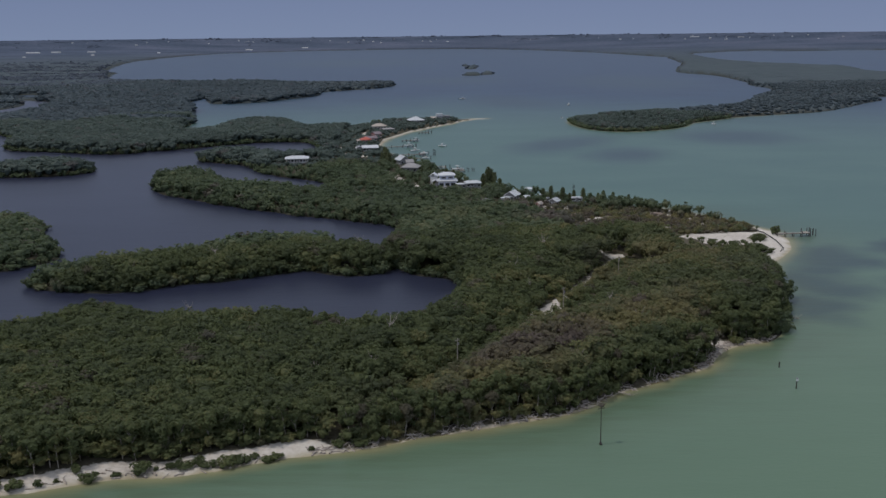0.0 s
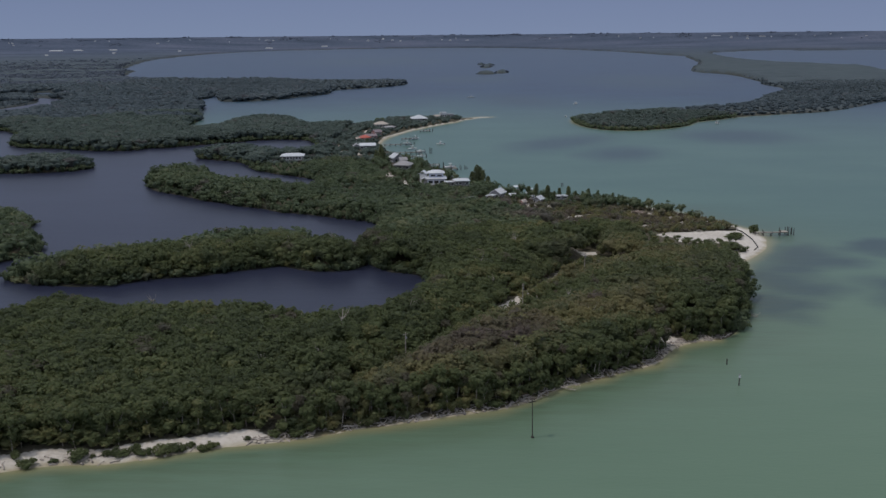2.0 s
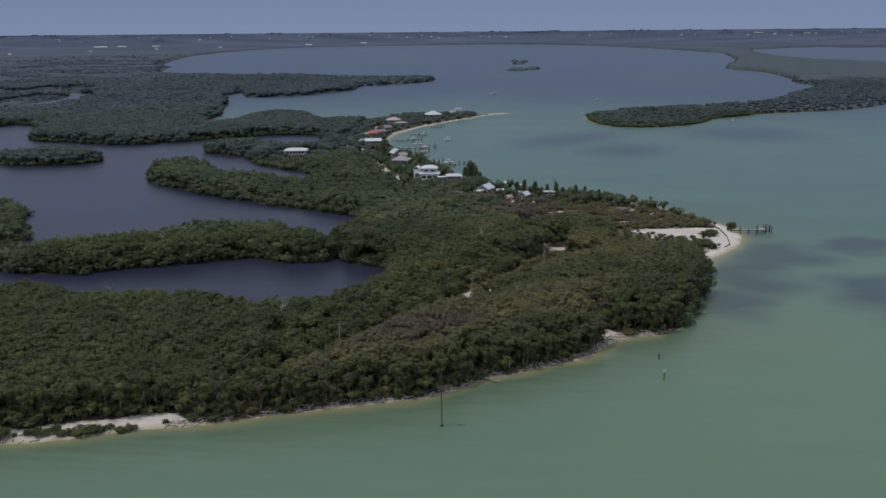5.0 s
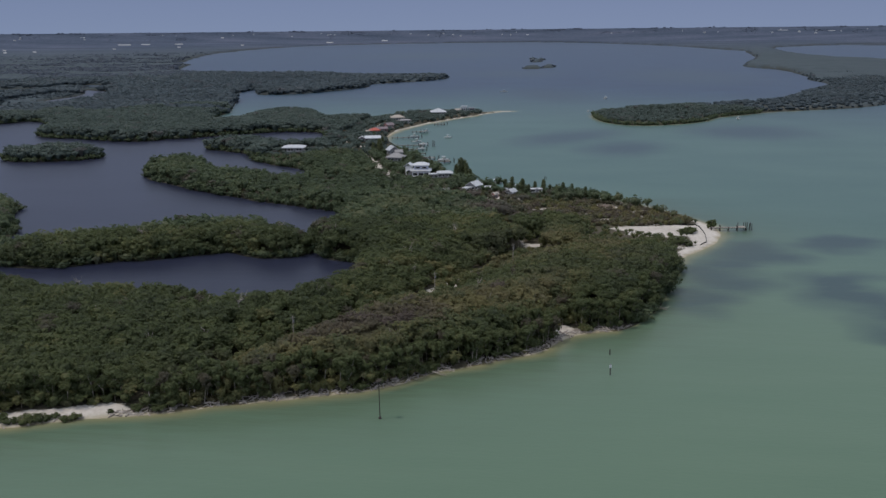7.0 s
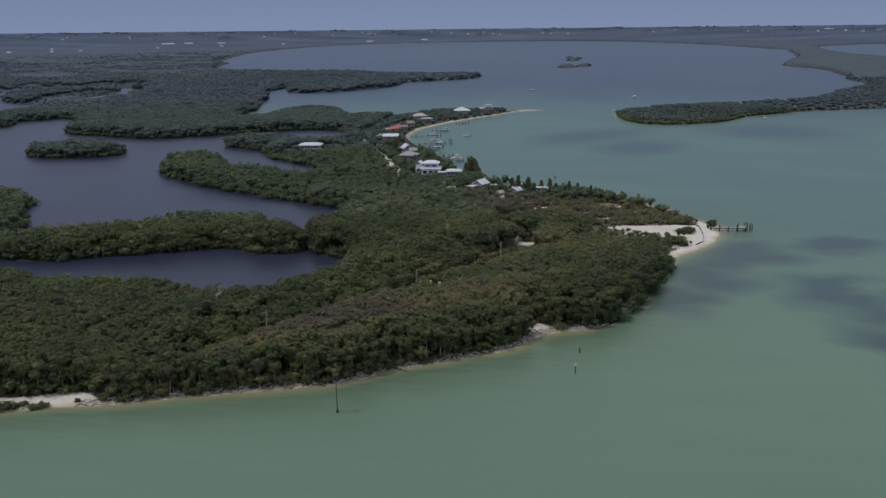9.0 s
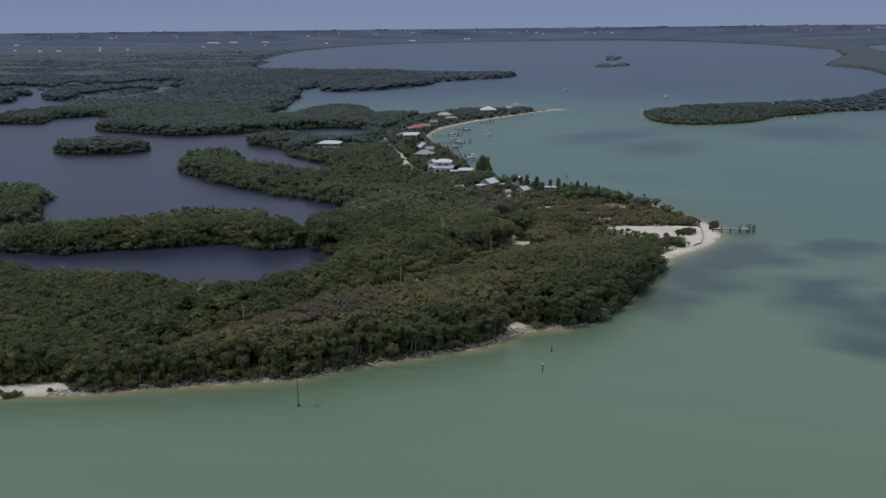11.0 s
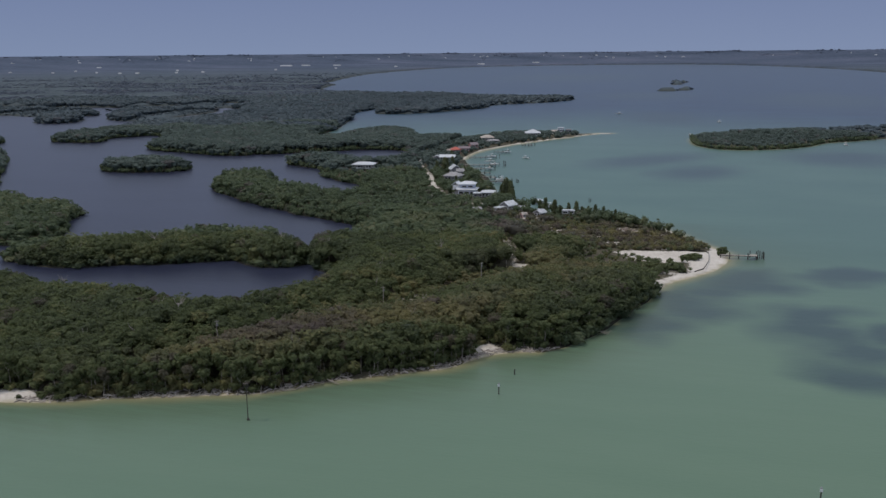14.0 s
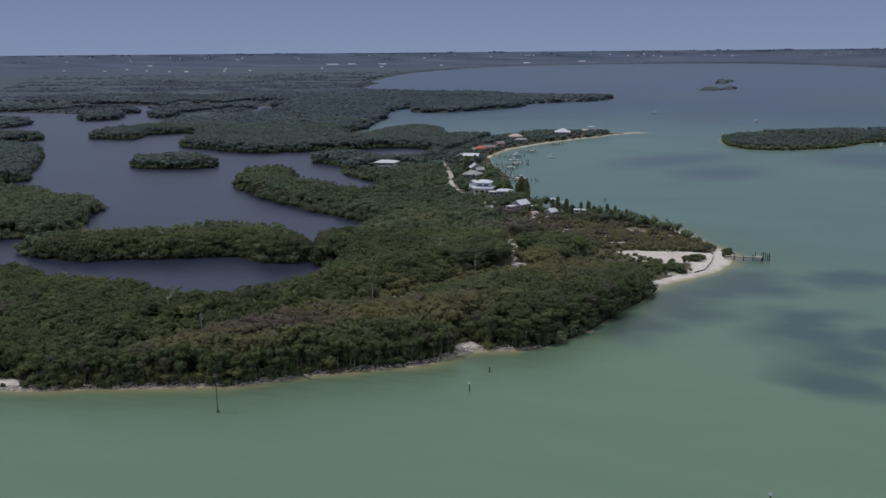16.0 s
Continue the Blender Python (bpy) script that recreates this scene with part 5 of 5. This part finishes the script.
BUSHES = [(-76.9, 149.9, 1.1), (-72.8, 150.6, .8), (-64.6, 153.0, 1.35), (-56.4, 155.8, 1.15), (-51.1, 157.0, .9), (-48.4, 157.6, .8), (-46.2, 158.2, 1.0), (-43.4, 158.0, 1.1), (-41.0, 158.6, 1.25), (-38.6, 159.2, .9),
          (-34.0, 160.0, 1.1), (-36.4, 161.2, .7), (-67.9, 155.8, .8), (-26.1, 164.2, .9), (-80.5, 149.6, .8), (-83, 148.6, 1.1), (-53.6, 156.4, .7), (-49.8, 157.6, .75), (-44.8, 157.6, .8), (-37.4, 160.4, .8), (-32.2, 161.2, .7), (-60.5, 154.6, .6), (-70.2, 152.2, .6), (-21, 165.8, 1.0), (-17.5, 167, 1.2), (129.3, 353.6, 2.2), (119.5, 344, 1.3), (117.5, 340, 1.7), (115, 336, 1.6), (120.5, 346, 0.9),
          (113, 323, 1.7), (109, 320, 1.8), (104, 325, 1.6), (108, 317, 1.5), (116, 321, 1.3), (112, 329, 1.3), (106, 330, 1.2), (100, 329, 1.4), (111, 336, .9), (103, 335, .7), (107, 333, .9), (100, 337, .8), (97, 341, .6)]
_protos = [bush_proto(600 + k, "low dark green bush on pale sand") for k in range(3)]
for _i, (_x, _y, _q) in enumerate(BUSHES):
    _s = float(land(np.array([_x]), np.array([_y]))[0])
    _m = Matrix.Translation((_x, _y, float(ground_z(np.array(_x), np.array(_y), np.array(_s))))) @ Matrix.Rotation(_i * 2.4, 4, "Z") @ Matrix.Diagonal((_q * (1.0 + 0.3 * math.sin(_i * 5.1)), _q * (1.0 + 0.3 * math.cos(_i * 3.7)), _q * (0.9 + 0.2 * math.sin(_i * 2.3)), 1))
    if _i < 3:
        _protos[_i].matrix_world = _m
    else:
        copy_thing(_protos[_i % 3], _m)


# ---- driftwood and fallen trunks along the waterline ----
def driftwood():
    r = np.random.RandomState(41)
    x, y = scatter(-90, 112, 140, 300, 0.9, 42)
    s = land(x, y)
    k = (s > 0.25) & (s < 3.2) & (y < 230) & ((x > -28) | (r.uniform(0, 1, x.shape) < 0.3)) & (fbm(x / 9, y / 9, 8) > 0.3)
    x, y, s = x[k], y[k], s[k]
    z = ground_z(x, y, s)
    bm = B()
    for i in range(len(x)):
        L, a = r.uniform(.5, 2.6), r.uniform(0, 6.28)
        d = Vector((math.cos(a), math.sin(a), r.uniform(-.1, .35))) * L
        c = Vector((x[i], y[i], z[i] + 0.12))
        tapered(bm, [c - d / 2, c + Vector((r.uniform(-.1, .1), r.uniform(-.1, .1), .05)), c + d / 2], r.uniform(.09, .3), r.uniform(.03, .1), 5)
    w = part("driftwood", bm, DRIFT)
    return tagged(w, "grey and dark driftwood heaped along the waterline", "driftwood", "", "stuff")


driftwood()


def fallen_tree(x, y, turn, L):
    f = empty("fallen_tree", pose(x, y, 0.35, 0, 0, turn), "bleached fallen tree lying across the narrow beach", "fallen tree", "fallen trees on the shore")
    part("trunk", tapered(B(), [(0, 0, 0.4), (L * .4, 0.1, 0.35), (L * .75, -.1, 0.15), (L, 0.1, 0.05)], 0.2, 0.07, 6), DRIFT, f)
    rng = random.Random(int(L * 100))
    for i in range(5):
        q = rng.uniform(.35, .95) * L
        part("branch", tapered(B(), [(q, 0, 0.2), (q + .5, rng.uniform(-.8, .8), .6), (q + 1.1, rng.uniform(-1.4, 1.4), rng.uniform(.4, 1.2))], 0.06, 0.02, 5), DRIFT, f)


for _x, _y, _t, _L in ((4, 175.2, 10, 3.5), (18, 181.0, -150, 4.0), (29, 186.0, 35, 3.2), (37, 191.5, -20, 4.2), (47, 198.4, 60, 3.8), (58, 206.6, 30, 3.2), (65, 215.0, 80, 3.5), (-8, 169.8, 15, 3.0), (88, 236, 50, 4.5), (94, 246, -30, 4.0)):
    fallen_tree(_x, _y, _t, _L)


# ---- casuarinas along the bay ----
def pine_proto(seed, tall):
    rng = random.Random(seed)
    t = empty("casuarina", pose(0, 0, 0), "wispy dark green casuarina tree by the bay", "tree", "casuarinas along the bay")
    part("trunk", tapered(B(), [(0, 0, -.5), (.1, 0, tall * .5), (0, .1, tall * .95)], 0.16, 0.04, 6), BARK, t)
    v, f, n = [], [], 0
    for i in range(330):
        q = rng.uniform(.06, 1.0)
        a, out = rng.uniform(0, 6.283), (1.02 - q) ** .5 * min(1, .5 + q / .3) * tall * .21 * rng.uniform(.15, 1.2) + .1
        at = Vector((math.cos(a) * out, math.sin(a) * out, q * tall + out * .25))
        for j in range(3):
            w = Vector((math.cos(a) + rng.uniform(-.7, .7), math.sin(a) + rng.uniform(-.7, .7), rng.uniform(.2, 1)))
            v += tuft(rng, at + Vector((rng.uniform(-.35, .35), rng.uniform(-.35, .35), rng.uniform(-.3, .5))), w, .26)
            f.append((n, n + 1, n + 2))
            n += 3
    c = new("crown", mesh_of("crown", np.array([tuple(p) for p in v]), np.array(f), LEAVES, {"tint": np.full(n, .16), "bare": np.full(n, .1)}))
    c.parent = t
    return t


PINES = [(20, 473, 1.25), (50, 430, 1.0), (-33, 553, 1.3), (22.5, 471, 1.45), (25.5, 469, 1.35), (28, 462, 1.0), (24, 475, 1.3), (30, 452, .8), (-37, 549, 1.1), (-35, 560, 1.2), (47, 434, .8), (55, 426, .9), (65, 428, .85), (71, 423, .7), (74, 426, .8), (68, 425, .6), (78, 423, .8), (84, 417, .7), (80, 419, .55),
         (89, 412, .6), (104, 404, .42), (-36, 568, 1.05), (-12, 500, .9), (5, 492, .8), (-38, 590, .9), (-52, 640, .8), (58, 424, .6), (61, 431, .7), (-8, 515, .8), (1, 505, .7)]
_p = [pine_proto(800 + k, h) for k, h in enumerate((6.0, 6.8, 5.4))]
for _i, (_x, _y, _q) in enumerate(PINES):
    _s = float(land(np.array([_x]), np.array([_y]))[0])
    _m = Matrix.Translation((_x, _y, float(ground_z(np.array(_x), np.array(_y), np.array(_s))))) @ Matrix.Rotation(_i * 1.7, 4, "Z") @ Matrix.Diagonal((_q, _q, _q, 1))
    if _i < 3:
        _p[_i].matrix_world = _m
    else:
        copy_thing(_p[_i % 3], _m)


# ---- dead trees that stand out of the canopy ----
def dead_tree(seed):
    rng = random.Random(seed)
    d = empty("dead_tree", pose(0, 0, 0), "bleached bare dead tree among green crowns", "dead tree", "dead trees in the woods")
    part("trunk", tapered(B(), [(0, 0, 0), (.2, .1, 4), (.1, .3, 7.2)], 0.16, 0.08, 6), DRIFT, d)
    for i in range(6):
        a, z = rng.uniform(0, 6.28), rng.uniform(4.5, 7.2)
        L = rng.uniform(.9, 2.2)
        e = Vector((.1 + math.cos(a) * L, .2 + math.sin(a) * L, z + rng.uniform(.8, 2.2)))
        part("branch", tapered(B(), [(.1, .2, z), ((.1 + e.x) / 2, (.2 + e.y) / 2, z + .4), e], 0.07, 0.025, 5), DRIFT, d)
    return d


def dead_trees():
    r = np.random.RandomState(51)
    protos = [dead_tree(700 + k) for k in range(4)]
    x, y = scatter(-110, 105, 160, 330, 19, 52)
    s = land(x, y)
    k = free(x, y, s) & (s > 5) & (x + y > 150)
    x, y, s = x[k], y[k], s[k]
    h = tree_height(x, y, s)
    z = ground_z(x, y, s)
    for i in range(len(x)):
        q = (h[i] + 1.0) / 9.0 * r.uniform(.9, 1.08)
        m = Matrix.Translation((x[i], y[i], z[i])) @ Matrix.Rotation(r.uniform(0, 6.28), 4, "Z") @ Matrix.Diagonal((q, q, q, 1))
        if i < 4:
            protos[i].matrix_world = m
        else:
            copy_thing(protos[i % 4], m)


dead_trees()
